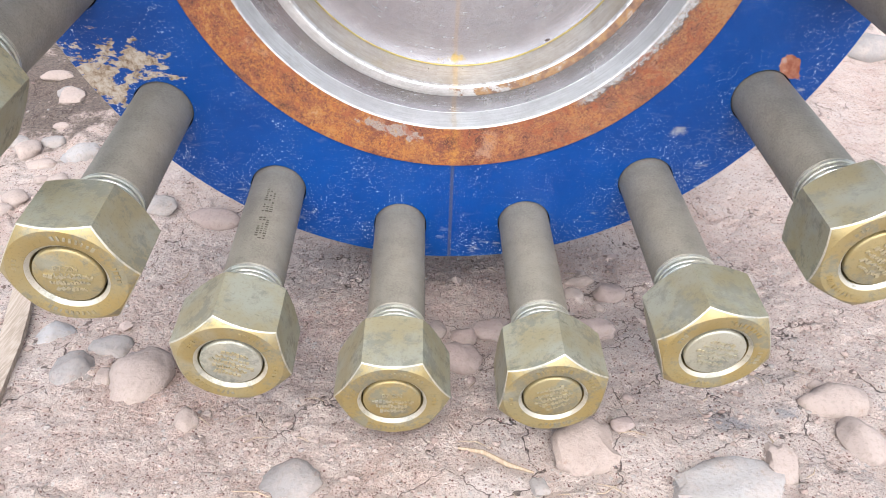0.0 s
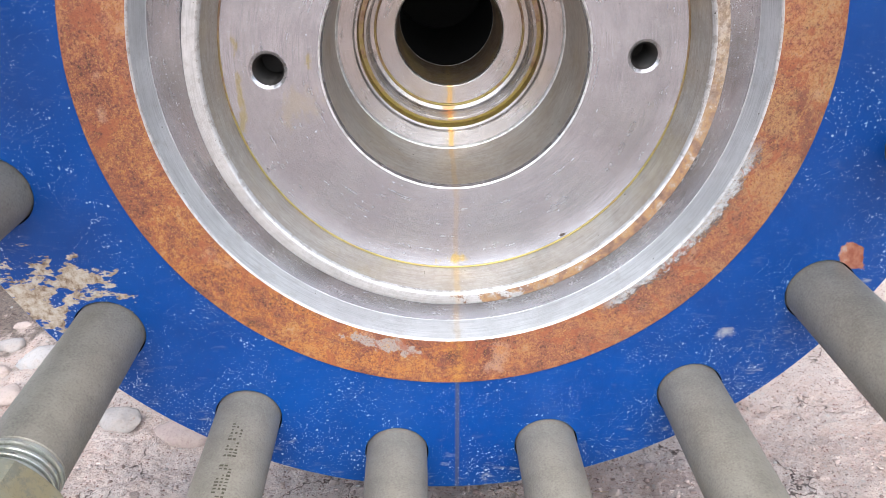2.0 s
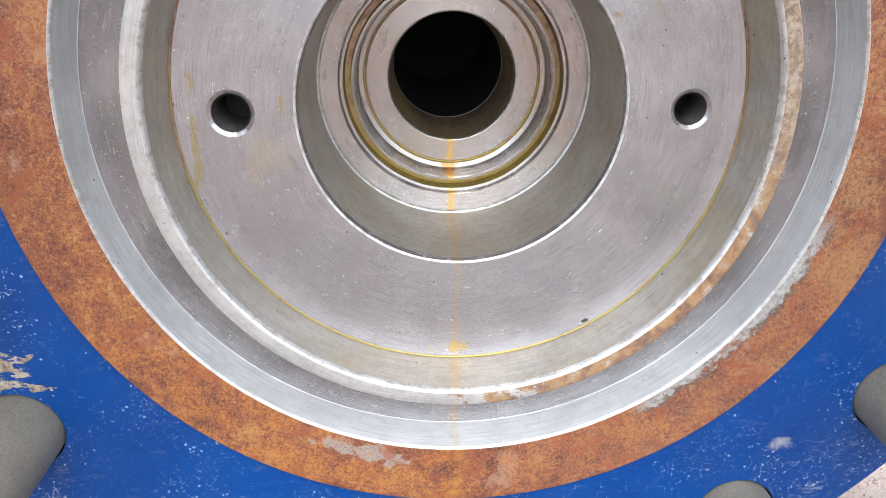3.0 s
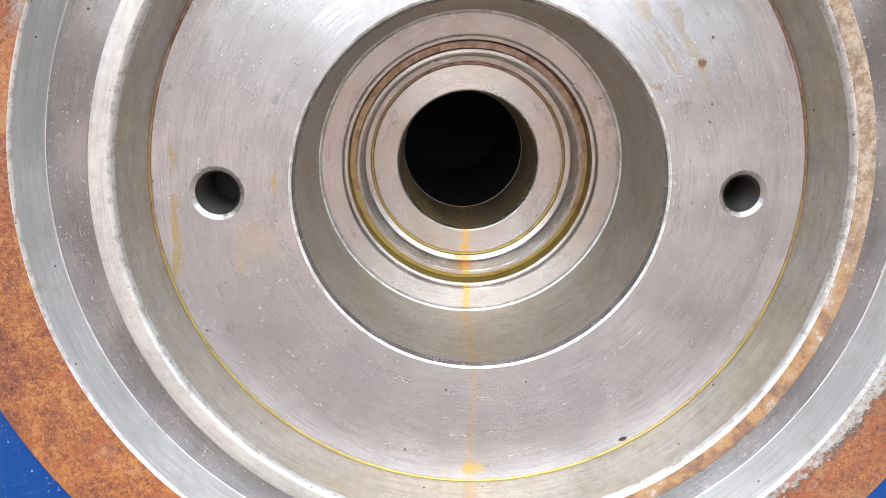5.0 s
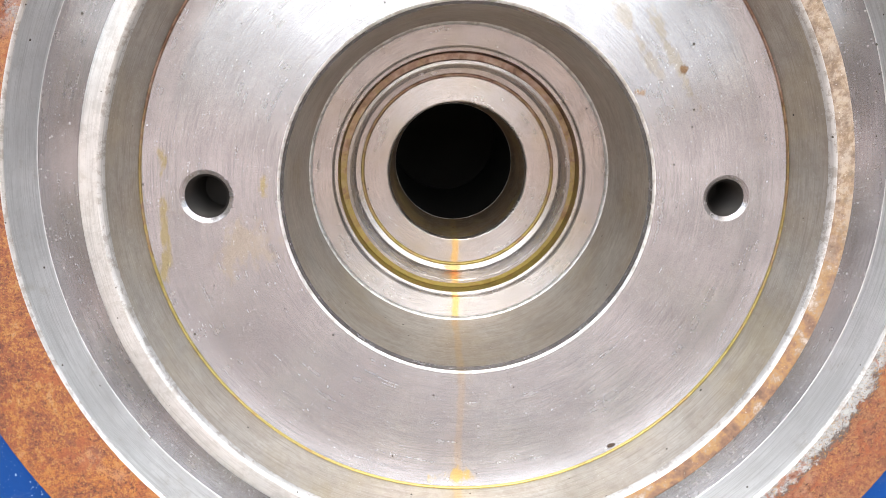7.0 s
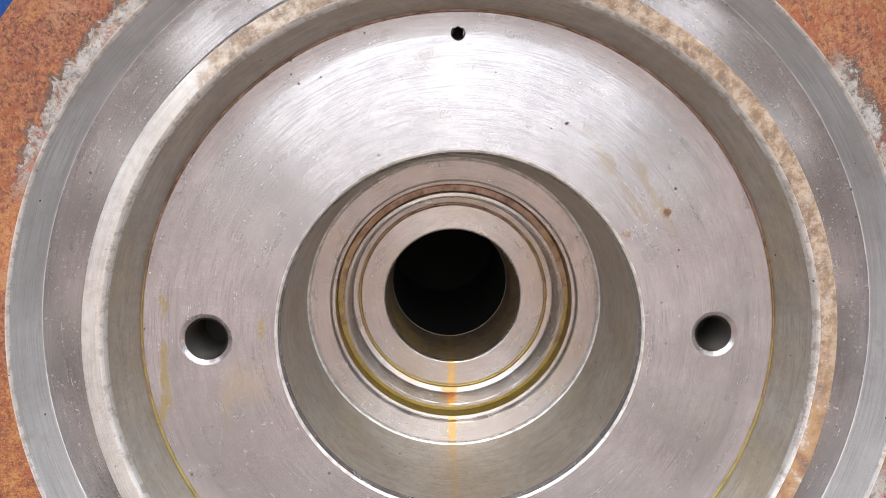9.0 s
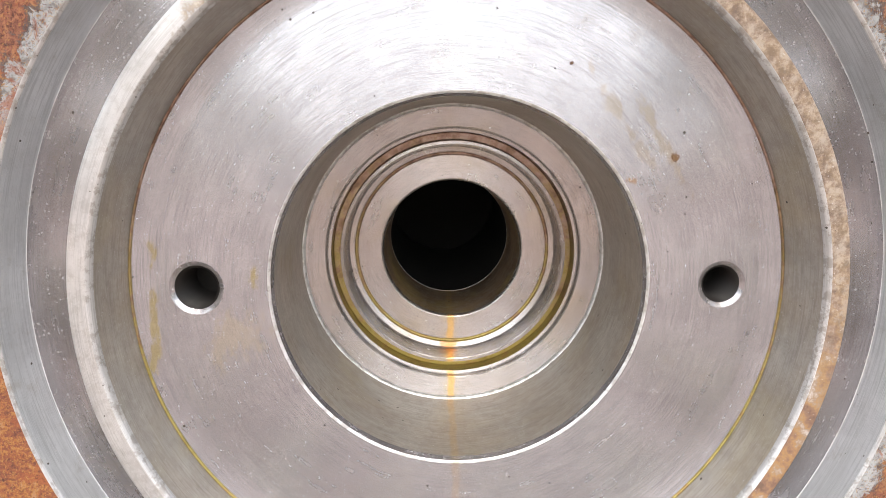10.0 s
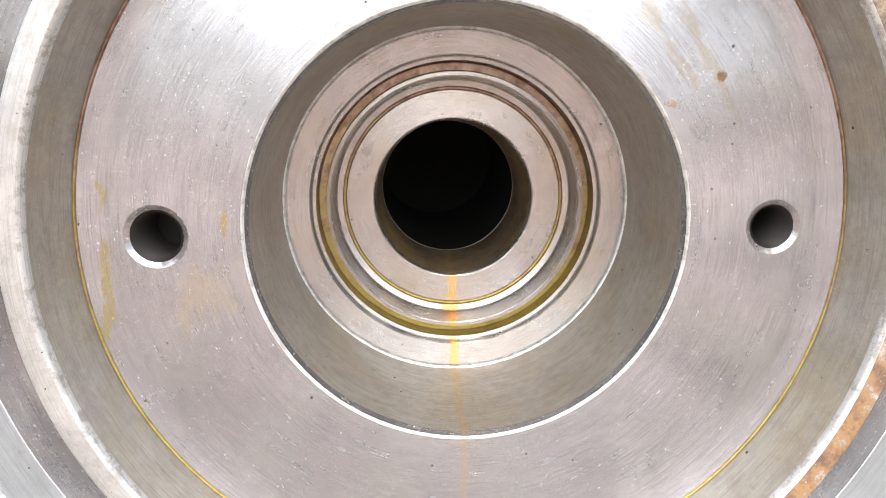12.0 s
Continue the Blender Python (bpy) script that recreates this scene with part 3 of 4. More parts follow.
SPLINTER = wood("weathered_splinter", (0.26, 0.205, 0.155), (0.4, 0.335, 0.275))
STRAW = wood("dry_straw", (0.3, 0.22, 0.145), (0.4, 0.315, 0.225))
TIMBER = wood("timber", (0.25, 0.18, 0.11), (0.36, 0.27, 0.18))


# ---- building helpers ----
def to_object(name, bm, material, smooth=None):
    me = bpy.data.meshes.new(name)
    bm.normal_update()
    if smooth is not None:
        for f in bm.faces:
            f.smooth = True
        for ed in bm.edges:
            if len(ed.link_faces) == 2 and ed.calc_face_angle(0.0) > radians(smooth):
                ed.smooth = False
    bm.to_mesh(me)
    bm.free()
    me.materials.append(material)
    return new(name, me)


def part(name, bm, material, parent, label="", smooth=None, at=(0, 0, 0)):
    ob = to_object(name, bm, material, smooth)
    ob.parent = parent
    ob.location = at
    return tagged(ob, label)


def eased(points, w):
    """A profile with each corner cut by a small bevel."""
    out = [points[0]]
    for a, p, c in zip(points, points[1:], points[2:]):
        for q in (a, c):
            v = Vector(q) - Vector(p)
            out.append(tuple(Vector(p) + v.normalized() * min(w, v.length * 0.4)))
    return out + [points[-1]]


def lathe(profile, n=192, bm=None, cap=False):
    """Turns (radius, depth) points about the y axis."""
    bm = bm or bmesh.new()
    rings = []
    for r, y in profile:
        rings.append([bm.verts.new((r * math.sin(k * math.tau / n), y, -r * math.cos(k * math.tau / n))) for k in range(n)])
    for a, b in zip(rings, rings[1:]):
        for k in range(n):
            bm.faces.new((a[k], a[(k + 1) % n], b[(k + 1) % n], b[k]))
    if cap:
        bm.faces.new(rings[-1])
    return bm


def circle(bm, x, z, r, y, n):
    vs = [bm.verts.new((x + r * math.sin(k * math.tau / n), y, z - r * math.cos(k * math.tau / n))) for k in range(n)]
    return [bm.edges.new((vs[k], vs[(k + 1) % n])) for k in range(n)]


def pierced(outer, inner, y, holes):
    """A flat ring with round holes (x, z, radius) and their walls (depth)."""
    bm = bmesh.new()
    edges = circle(bm, 0, 0, outer, y, 192) + circle(bm, 0, 0, inner, y, 192)
    for x, z, r, wall in holes:
        edges += circle(bm, x, z, r, y, 40)
    bmesh.ops.triangle_fill(bm, edges=edges, use_beauty=True, use_dissolve=False, normal=(0, -1, 0))
    for f in bm.faces:
        f.normal_update()
        if f.normal.y > 0:
            f.normal_flip()
    return bm


def tube(points, radius, n=10, bm=None, taper=None):
    bm = bm or bmesh.new()
    rings = []
    for i, p in enumerate(points):
        p = Vector(p)
        d = (Vector(points[min(i + 1, len(points) - 1)]) - Vector(points[max(i - 1, 0)])).normalized()
        u = d.orthogonal().normalized()
        v = d.cross(u)
        r = radius * (taper[i] if taper else 1)
        rings.append([bm.verts.new(p + (u * math.cos(k * math.tau / n) + v * math.sin(k * math.tau / n)) * r) for k in range(n)])
    for a, b in zip(rings, rings[1:]):
        for k in range(n):
            bm.faces.new((a[k], a[(k + 1) % n], b[(k + 1) % n], b[k]))
    bm.faces.new(rings[0][::-1])
    bm.faces.new(rings[-1])
    return bm


# ---- the ground: one sheet, heaped up a little before the flange ----
def ground_height(x, y):
    slope = 0.2 * min(max(0.12 - y, 0.0), 0.54)
    slope = slope * (1.0 if y > -0.5 else max(0.0, 1.0 + (y + 0.5) * 0.6))
    side = min(max((1.5 - abs(x)) / 0.9, 0.0), 1.0)
    slope *= side * side * (3 - 2 * side)
    v = Vector((x, y, 0.3))
    far = math.hypot(x, y)
    h = noise.noise(v * 5) * 0.008 + noise.noise(v * 13) * 0.0045
    if far < 1.4:
        h += noise.noise(v * 34) * 0.0028 + noise.noise(v * 90) * 0.0020 + noise.noise(v * 190) * 0.0019
        crust = noise.noise(v * 19 + Vector((0, 0, 7))) + 0.35 * noise.noise(v * 70)
        h += 0.0035 * min(max((crust - 0.05) / 0.12, 0.0), 1.0)
    if x > 0.25:
        h += 0.02 * min((x - 0.25) / 0.3, 1.0)
    return slope + h * (1 if far < 3 else 2)


def spaced(lo, hi, fine, limit, grow):
    near = list(np.arange(lo, hi, fine))
    out, step = [], fine
    p = hi
    while p < limit:
        out.append(p)
        step *= grow
        p += step
    back, step, p = [], fine, lo - fine
    while p > -limit:
        back.append(p)
        step *= grow
        p -= step
    return back[::-1] + near + out + [limit]


def build_ground():
    xs, ys = spaced(-0.47, 0.45, 0.0026, 400.0, 1.05), spaced(-0.3, 0.2, 0.0026, 400.0, 1.05)
    verts = [(x, y, ground_height(x, y)) for y in ys for x in xs]
    w = len(xs)
    faces = [(j * w + i, j * w + i + 1, (j + 1) * w + i + 1, (j + 1) * w + i) for j in range(len(ys) - 1) for i in range(w - 1)]
    me = bpy.data.meshes.new("ground")
    me.from_pydata(verts, [], faces)
    me.materials.append(DIRT)
    for p in me.polygons:
        p.use_smooth = True
    return tagged(new("ground", me), "pinkish dry cracked earth strewn with pebbles and straw", "ground", kind="structure")


build_ground()

# ---- the flange ----
S = 0.2144  # radius of the raised face
R_OUT, R_BOLT, R_STUD, TURN0 = 1.478 * S, 0.2826, 0.02222, 13.45
FACE_Y = 0.0022  # the painted face lies a little behind the raised face


def disc_depth(q):
    """Depth of the disc's surface at a radius: flat, then a hollow fillet up to the wall."""
    u = max(q - 0.597, 0.0)
    return (0.137 - 0.07 * u - 2.2 * u * u) * S


def build_flange():
    flange = tagged(new("flange"), "large blue painted steel wellhead flange with a rusted raised face", "flange")
    flange.location = (0, 0, CZ)
    stud_spots = [(R_BOLT * math.sin(radians(TURN0 + 22.5 * k)), -R_BOLT * math.cos(radians(TURN0 + 22.5 * k))) for k in range(16)]
    bm = pierced(R_OUT - 0.0015, S, FACE_Y, [(x, z, R_STUD + 0.0011, 0) for x, z in stud_spots])
    lathe([(S, 0.02), (S, FACE_Y)], bm=bm)
    lathe(eased([(R_OUT - 0.0015, FACE_Y), (R_OUT, FACE_Y + 0.0015), (R_OUT, 0.139), (R_OUT - 0.004, 0.143), (0.20, 0.143), (0.17, 0.2), (0.17, 0.42), (0.05, 0.42)], 0.0004), bm=bm)
    part("painted_body", bm, BLUE, flange, "blue painted body, scuffed and flecked", 30)
    for x, z in stud_spots:
        bm = lathe([(R_STUD + 0.0011, FACE_Y), (R_STUD + 0.0011, FACE_Y + 0.05)], 40)
        part("stud_hole", bm, CAVITY_SHADE, flange, "bolt hole, its inner shade painted black", 30, at=(x, 0, z))
    part("raised_face", lathe(eased([(S, 0.004), (S, 0.0), (0.837 * S, 0.0)], 0.0005)), RUST, flange, "rusty orange-brown raised face", 30)
    part("groove_edge", lathe([(0.837 * S, 0.0), (0.8345 * S, 0.0008 * S), (0.831 * S, 0.006 * S)]), BRIGHT, flange, "bright thin groove edge", 60)
    e = 0.0007
    part("groove_wall", lathe(eased([(0.831 * S, 0.006 * S), (0.8135 * S, 0.0815 * S), (0.8115 * S, 0.083 * S)], e)), RIM, flange, "dull grey groove wall", 30)
    part("ring_groove", lathe(eased([(0.8115 * S, 0.083 * S), (0.725 * S, 0.083 * S), (0.703 * S, 0.006 * S)], e)), GROOVE, flange, "grey machined gasket groove", 30)
    part("groove_corner", lathe([(0.8140 * S, 0.0822 * S), (0.8130 * S, 0.0818 * S), (0.8122 * S, 0.083 * S)]), BRIGHT, flange, "fine bright corner line", 60)
    part("groove_land", lathe(eased([(0.703 * S, 0.006 * S), (0.70 * S, 0.004 * S), (0.6715 * S, 0.0065 * S)], 0.0003)), LAND, flange, "narrow bright land with rust patches", 30)
    part("land_edge", lathe([(0.6715 * S, 0.0065 * S), (0.668 * S, 0.0082 * S), (0.6645 * S, 0.0125 * S), (0.662 * S, 0.020 * S)]), BRIGHT, flange, "bright worn land edge", 60)
    part("counterbore_wall", lathe([(0.662 * S, 0.020 * S), (0.642 * S, 0.137 * S)]), WALL, flange, "oily grey counterbore wall", 30)
    part("oil_line", lathe([(0.6432 * S, 0.1265 * S), (0.6412 * S, 0.1262 * S), (0.6392 * S, 0.1278 * S), (0.6384 * S, 0.131 * S)]), OILY, flange, "thin yellow oil line", 60)
    holes = [(-0.517 * S, -0.013 * S, 0.0535 * S, 0), (0.523 * S, 0.010 * S, 0.0475 * S, 0), (-0.018 * S, 0.600 * S, 0.0115 * S, 0)]
    part("disc_face", pierced(0.586 * S, 0.3785 * S, 0.137 * S, holes[:2]), FACE, flange, "silver turned steel disc face")
    x, z, r, _ = holes[2]
    bm = lathe([(q * S, disc_depth(q)) for q in np.linspace(0.586, 0.6405, 26)], 512)
    gone = [f for f in bm.faces if math.hypot(f.calc_center_median().x - x, f.calc_center_median().z - z) < r * 1.06]
    bmesh.ops.delete(bm, geom=gone, context="FACES")
    part("disc_fillet", bm, FACE, flange, "hollow turned fillet at the disc's rim", 30)
    for (x, z, r, _), wall in zip(holes[:2], (0.03, 0.03)):
        edge = lathe([(r, 0.137 * S), (r - 0.0004, 0.137 * S + 0.0001), (r - 0.0020, 0.137 * S + 0.0012)], 40)
        part("hole_chamfer", edge, GROOVE, flange, "bright chamfer", 30, at=(x, 0, z))
        prof = []
        for k in range(14):
            prof += [(r - 0.0020, 0.1427 * S + k * 0.002), (r - 0.0031, 0.1427 * S + k * 0.002 + 0.001)]
        part("tapped_hole", lathe(prof + [(0.0005, prof[-1][1])], 40, cap=True), HOLE, flange, "tapped hole, shade inside painted near black", 20, at=(x, 0, z))
    x, z, r, _ = holes[2]
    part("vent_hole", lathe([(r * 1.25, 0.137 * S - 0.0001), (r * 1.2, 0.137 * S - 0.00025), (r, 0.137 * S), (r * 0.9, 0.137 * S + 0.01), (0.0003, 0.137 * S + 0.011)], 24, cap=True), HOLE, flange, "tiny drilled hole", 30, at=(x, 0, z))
    part("recess_edge", lathe(eased([(0.3728 * S, 0.1402 * S), (0.3680 * S, 0.151 * S)], 0.0003)), GROOVE, flange, "grey worn chamfer", 30)
    part("recess_rim", lathe([(0.3785 * S, 0.137 * S), (0.3770 * S, 0.1370 * S), (0.3748 * S, 0.1382 * S), (0.3728 * S, 0.1402 * S)]), BRIGHT, flange, "bright thin rim", 60)
    part("recess_wall", lathe([(0.3680 * S, 0.151 * S), (0.3595 * S, 0.445 * S)]), WALL, flange, "oily grey recess wall", 30)
    part("seat_line", lathe([(0.3600 * S, 0.437 * S), (0.3572 * S, 0.4385 * S), (0.3545 * S, 0.4415 * S), (0.3525 * S, 0.446 * S)]), BRIGHT, flange, "bright thin line", 60)
    part("seat_step", lathe(eased([(0.355 * S, 0.445 * S), (0.306 * S, 0.452 * S), (0.304 * S, 0.466 * S), (0.2955 * S, 0.468 * S)], 0.0004)), SEAT, flange, "steel seat step with reddish sheen", 30)
    part("seal_groove", lathe(eased([(0.2955 * S, 0.468 * S), (0.2935 * S, 0.503 * S), (0.2755 * S, 0.503 * S), (0.2735 * S, 0.472 * S)], 0.0003)), OILY, flange, "yellow oily seal groove", 30)
    part("seal_lip", lathe(eased([(0.2735 * S, 0.472 * S), (0.264 * S, 0.471 * S), (0.2615 * S, 0.520 * S), (0.2595 * S, 0.541 * S), (0.2455 * S, 0.545 * S)], 0.0005)), SEAT, flange, "polished seal lip", 30)
    part("bore_line", lathe(eased([(0.2455 * S, 0.545 * S), (0.2440 * S, 0.553 * S), (0.2385 * S, 0.553 * S), (0.2365 * S, 0.5475 * S)], 0.0002)), OILY, flange, "thin yellow oil line", 40)
    part("bore_face", lathe(eased([(0.2365 * S, 0.5475 * S), (0.1775 * S, 0.548 * S), (0.1730 * S, 0.557 * S)], 0.0004)), SEAT, flange, "steel face round the bore", 30)
    part("bore_wall", lathe(eased([(0.1730 * S, 0.557 * S), (0.166 * S, 0.783 * S), (0.172 * S, 0.79 * S)], 0.0003)), BORE, flange, "brown oily bore wall", 30)
    part("bore_ring", lathe([(0.1668 * S, 0.778 * S), (0.165 * S, 0.780 * S), (0.166 * S, 0.786 * S)]), BRIGHT, flange, "bright inner rim", 40)
    part("cavity", lathe([(0.172 * S, 0.79 * S), (0.21 * S, 0.81 * S), (0.21 * S, 1.7 * S), (0.002, 1.71 * S)], cap=True), CAVITY_SHADE, flange, "valve cavity, its inner shade painted black", 30)
    return flange, stud_spots


flange, stud_spots = build_flange()


def build_cradle():
    """Timber under the hidden neck, so that the flange does not hang in the air."""
    block = tagged(new("timber_block"), "rough timber block under the flange's neck", "timber")
    block.location = (0, 0.3, 0)
    bm = bmesh.new()
    bmesh.ops.create_cube(bm, size=1, matrix=Matrix.Translation((0, 0, 0.109)) @ Matrix.Diagonal((0.3, 0.12, 0.242, 1)))
    bmesh.ops.bevel(bm, geom=bm.edges[:], offset=0.005, segments=2, affect="EDGES")
    part("beam", bm, TIMBER, block)


build_cradle()

# ---- studs with their nuts ----
Y_THREAD, Y_NUT, Y_END = -0.121, -0.1455, -0.1945


def hex_nut(af, y0, y1, hole, n=72):
    """A hexagon nut along y, its front at y1 (toward -y), both ends chamfered by a cone."""
    bm = bmesh.new()
    rings = []

    def ring(radius, depth):
        vs = []
        for k in range(n):
            t = k * math.tau / n
            r, y = radius(t), depth(t)
            vs.append(bm.verts.new((r * math.sin(t), y, -r * math.cos(t))))
        rings.append(vs)

    def flat(t):
        return af / 2 / math.cos((t + math.pi / 6) % (math.pi / 3) - math.pi / 6)

    rc = af / 2 * 0.965
    def drop(t):
        return (flat(t) - rc) * 0.62
    ring(lambda t: hole - 0.0012, lambda t: y1 + 0.010)
    ring(lambda t: hole - 0.0008, lambda t: y1 + 0.0024)
    ring(lambda t: hole + 0.0015, lambda t: y1 + 0.0002)
    ring(lambda t: hole + 0.0019, lambda t: y1)
    ring(lambda t: rc, lambda t: y1)
    ring(lambda t: flat(t) - 0.0007, lambda t: y1 + drop(t) - 0.0002)
    ring(lambda t: flat(t), lambda t: y1 + drop(t) + 0.0008)
    ring(lambda t: flat(t), lambda t: y0 - drop(t))
    ring(lambda t: rc, lambda t: y0)
    ring(lambda t: hole, lambda t: y0)
    for a, b in zip(rings, rings[1:]):
        for k in range(n):
            f = bm.faces.new((a[k], b[k], b[(k + 1) % n], a[(k + 1) % n]))
            f.material_index = 1 if a in (rings[1], rings[5]) else 2 if a is rings[6] else 0
    bmesh.ops.recalc_face_normals(bm, faces=bm.faces[:])
    return bm


def bar(bm, u, v, w, h, y, d, angle=0.0):
    """A low bar on a face that looks toward -y."""
    m = Matrix.Translation((u, y, v)) @ Matrix.Rotation(angle, 4, "Y") @ Matrix.Diagonal((w, d, h, 1))
    bmesh.ops.create_cube(bm, size=1, matrix=m)


def build_stud():
    stud = tagged(new("stud_bolt"), "grey coated stud with yellow zinc hex nut in blue flange", "stud bolt", "studs round the flange")
    r = R_STUD
    part("shank", lathe(eased([(r, 0.045), (r, Y_THREAD + 0.0008), (r - 0.0016, Y_THREAD)], 0.0005), 64), SHANK, stud, "", 30)
    prof, y = [(r - 0.0016, Y_THREAD + 0.0004), (r + 0.0004, Y_THREAD - 0.0004), (r + 0.0004, Y_THREAD - 0.0024), (r - 0.0005, Y_THREAD - 0.0030), (r - 0.0046, Y_THREAD - 0.0036)], Y_THREAD - 0.0036
    while y > Y_NUT - 0.012:
        prof += [(r - 0.0008, y - 0.0008), (r - 0.0003, y - 0.0012), (r - 0.0003, y - 0.0024), (r - 0.0008, y - 0.0029), (r - 0.0046, y - 0.0036)]
        y -= 0.0038
    part("thread", lathe(prof, 64), THREAD, stud, "bright zinc plated thread", 25)
    end = part("stud_end", lathe(eased([(r - 0.0022, Y_END + 0.012), (r - 0.0022, Y_END + 0.0016), (r - 0.0034, Y_END + 0.0006), (0.0004, Y_END + 0.0004)], 0.0004), 64, cap=True), NUT, stud, "", 30)
    rng = random.Random(5)
    nut = part("hex_nut", hex_nut(0.0699, Y_NUT, Y_END, r), NUT, stud, "yellow zinc plated hex nut", 28)
    nut.data.materials.append(WORN)
    nut.data.materials.append(FLATS)
    bm = bmesh.new()
    for start, count in ((-0.6, 9), (1.5, 4), (2.4, 8), (4.3, 3)):
        for k in range(count):
            t = start + k * 0.11
            bar(bm, 0.0288 * math.sin(t), -0.0288 * math.cos(t), rng.uniform(0.001, 0.002), rng.uniform(0.002, 0.0032), Y_END - 0.0001, 0.0008, -t + rng.uniform(-0.3, 0.3))
    tagged(part("stamping", bm, NUT, nut), kind="stuff")
    return stud


stud = build_stud()
# the angle of one corner of each nut, from the lowest stud round
CORNERS = [55, 18, 1, 40, 25, 10, 50, 35, 20, 5, 45, 12, 33, 28, 8, 29]
studs = []
for k, (x, z) in enumerate(stud_spots):
    m = pose(x, 0, z + CZ, 0, 30 - CORNERS[k], 0)
    if k == 0:
        stud.matrix_basis = m
        studs.append(stud)
    else:
        studs.append(copy_thing(stud, m))


def end_stamp(owner, seed, words=()):
    """Raised stamping on a stud's end: the words that can be read, and bars for the rest."""
    end = next(c for c in owner.children if c.name.startswith("stud_end"))
    rng = random.Random(seed)
    bm = bmesh.new()
    first = 2 if words else 0
    for row in range(first, 5):
        v = 0.0095 - row * 0.0047
        half = 0.0135 - abs(row - 2) * 0.0026
        u = -half
        while u < half:
            w = rng.uniform(0.0009, 0.0026)
            bar(bm, u + w / 2, v + rng.uniform(-0.0006, 0.0006), w, rng.uniform(0.0008, 0.0036), Y_END + 0.0004, 0.0014, rng.uniform(-0.7, 0.7))
            u += w + 0.0006
    stamp = tagged(part("stamping", bm, MARKED, end), kind="stuff")
    for row, text in enumerate(words):
        curve = bpy.data.curves.new("text", "FONT")
        curve.body, curve.size, curve.align_x, curve.extrude = text, 0.0052, "CENTER", 0.0004
        tmp = new("text", curve)
        me = bpy.data.meshes.new_from_object(tmp.evaluated_get(bpy.context.evaluated_depsgraph_get()))
        bpy.data.objects.remove(tmp)
        me.materials.append(MARKED)
        word = new("lettering", me)
        word.parent = end
        word.matrix_basis = pose(0, Y_END + 0.0004, 0.0045 - row * 0.0055, 90, 0, 0)
        tagged(word, "raised letters " + text)
    return stamp


for k in (1, 14):
    end = next(c for c in studs[k].children if c.name.startswith("stud_end"))
    end.data = end.data.copy()
    end.data.materials[0] = END_GREY
    tagged(end, "dull silver stud end")
for k, owner in enumerate(studs):
    end_stamp(owner, 40 + k, ("B7 ZN", "1 3/4X2") if k == 13 else ("B7 ZN",) if k == 15 else ())


def shank_mark(owner, corner, around, y0, y1, width, seed):
    """Two runs of dark dotted stamping, worn past reading, along a shank."""
    rng = random.Random(seed)
    bm = bmesh.new()
    y = y0
    while y > y1:
        w = rng.uniform(0.0013, 0.0024)
        if not -0.002 < y - (y0 + y1) / 2 < 0.002:
            for side in (-1, 0, 1):
                if rng.random() < 0.75:
                    t = radians(around) + side * width / 3 / R_STUD + radians(30 - corner)
                    m = Matrix.Rotation(-t, 4, "Y") @ Matrix.Translation((0, y - w / 2, -R_STUD)) @ Matrix.Diagonal((width / 4 * rng.uniform(0.5, 1.2), w * rng.uniform(0.4, 0.9), 0.0003, 1))
                    bmesh.ops.create_cube(bm, size=1, matrix=m)
        y -= w + 0.0009
    tagged(part("stamping", bm, STAMP, owner, "dark worn stamping"), kind="stuff")


shank_mark(studs[14], CORNERS[14], 172, -0.03, -0.092, 0.0085, 1)
shank_mark(studs[3], CORNERS[3], 195, -0.03, -0.06, 0.008, 2)

# ---- pebbles and litter on the ground ----
def tone_of(label):
    for words, material in (("white pale", PALE), ("grey blu", GREY), ("pink", PINK)):
        if any(w in label for w in words.split()):
            return material
    return TAN


def pebble(x, y, w, h, seed, label, sink=0.52, flat=0.68, blocky=0.0):
    rng = random.Random(seed)
    bm = bmesh.new()
    bmesh.ops.create_icosphere(bm, subdivisions=3, radius=1.0)
    off = Vector((rng.uniform(-50, 50), rng.uniform(-50, 50), rng.uniform(-50, 50)))
    size = Vector((w / 2, h / 2 * 1.1, min(w, h) / 2 * flat))
    for v in bm.verts:
        p = v.co.copy()
        k = 1 + 0.34 * noise.noise(p * 0.9 + off) + 0.2 * noise.noise(p * 2.0 + off) + 0.06 * noise.noise(p * 5 + off) + 0.035 * noise.noise(p * 9 + off)
        if blocky:
            m = max(abs(p.x), abs(p.y), abs(p.z))
            k *= 1 + blocky * (1 / m - 1) + 0.1 * noise.cell(p * 1.2 + off)
        v.co = Vector((p.x * size.x, p.y * size.y, p.z * size.z)) * k
    ob = to_object("pebble", bm, tone_of(label), 60 if not blocky else 35)
    ob.matrix_basis = pose(x, y, ground_height(x, y) + size.z * (1 - 2 * sink), rng.uniform(-8, 8), rng.uniform(-8, 8), rng.uniform(-20, 20))
    return ob


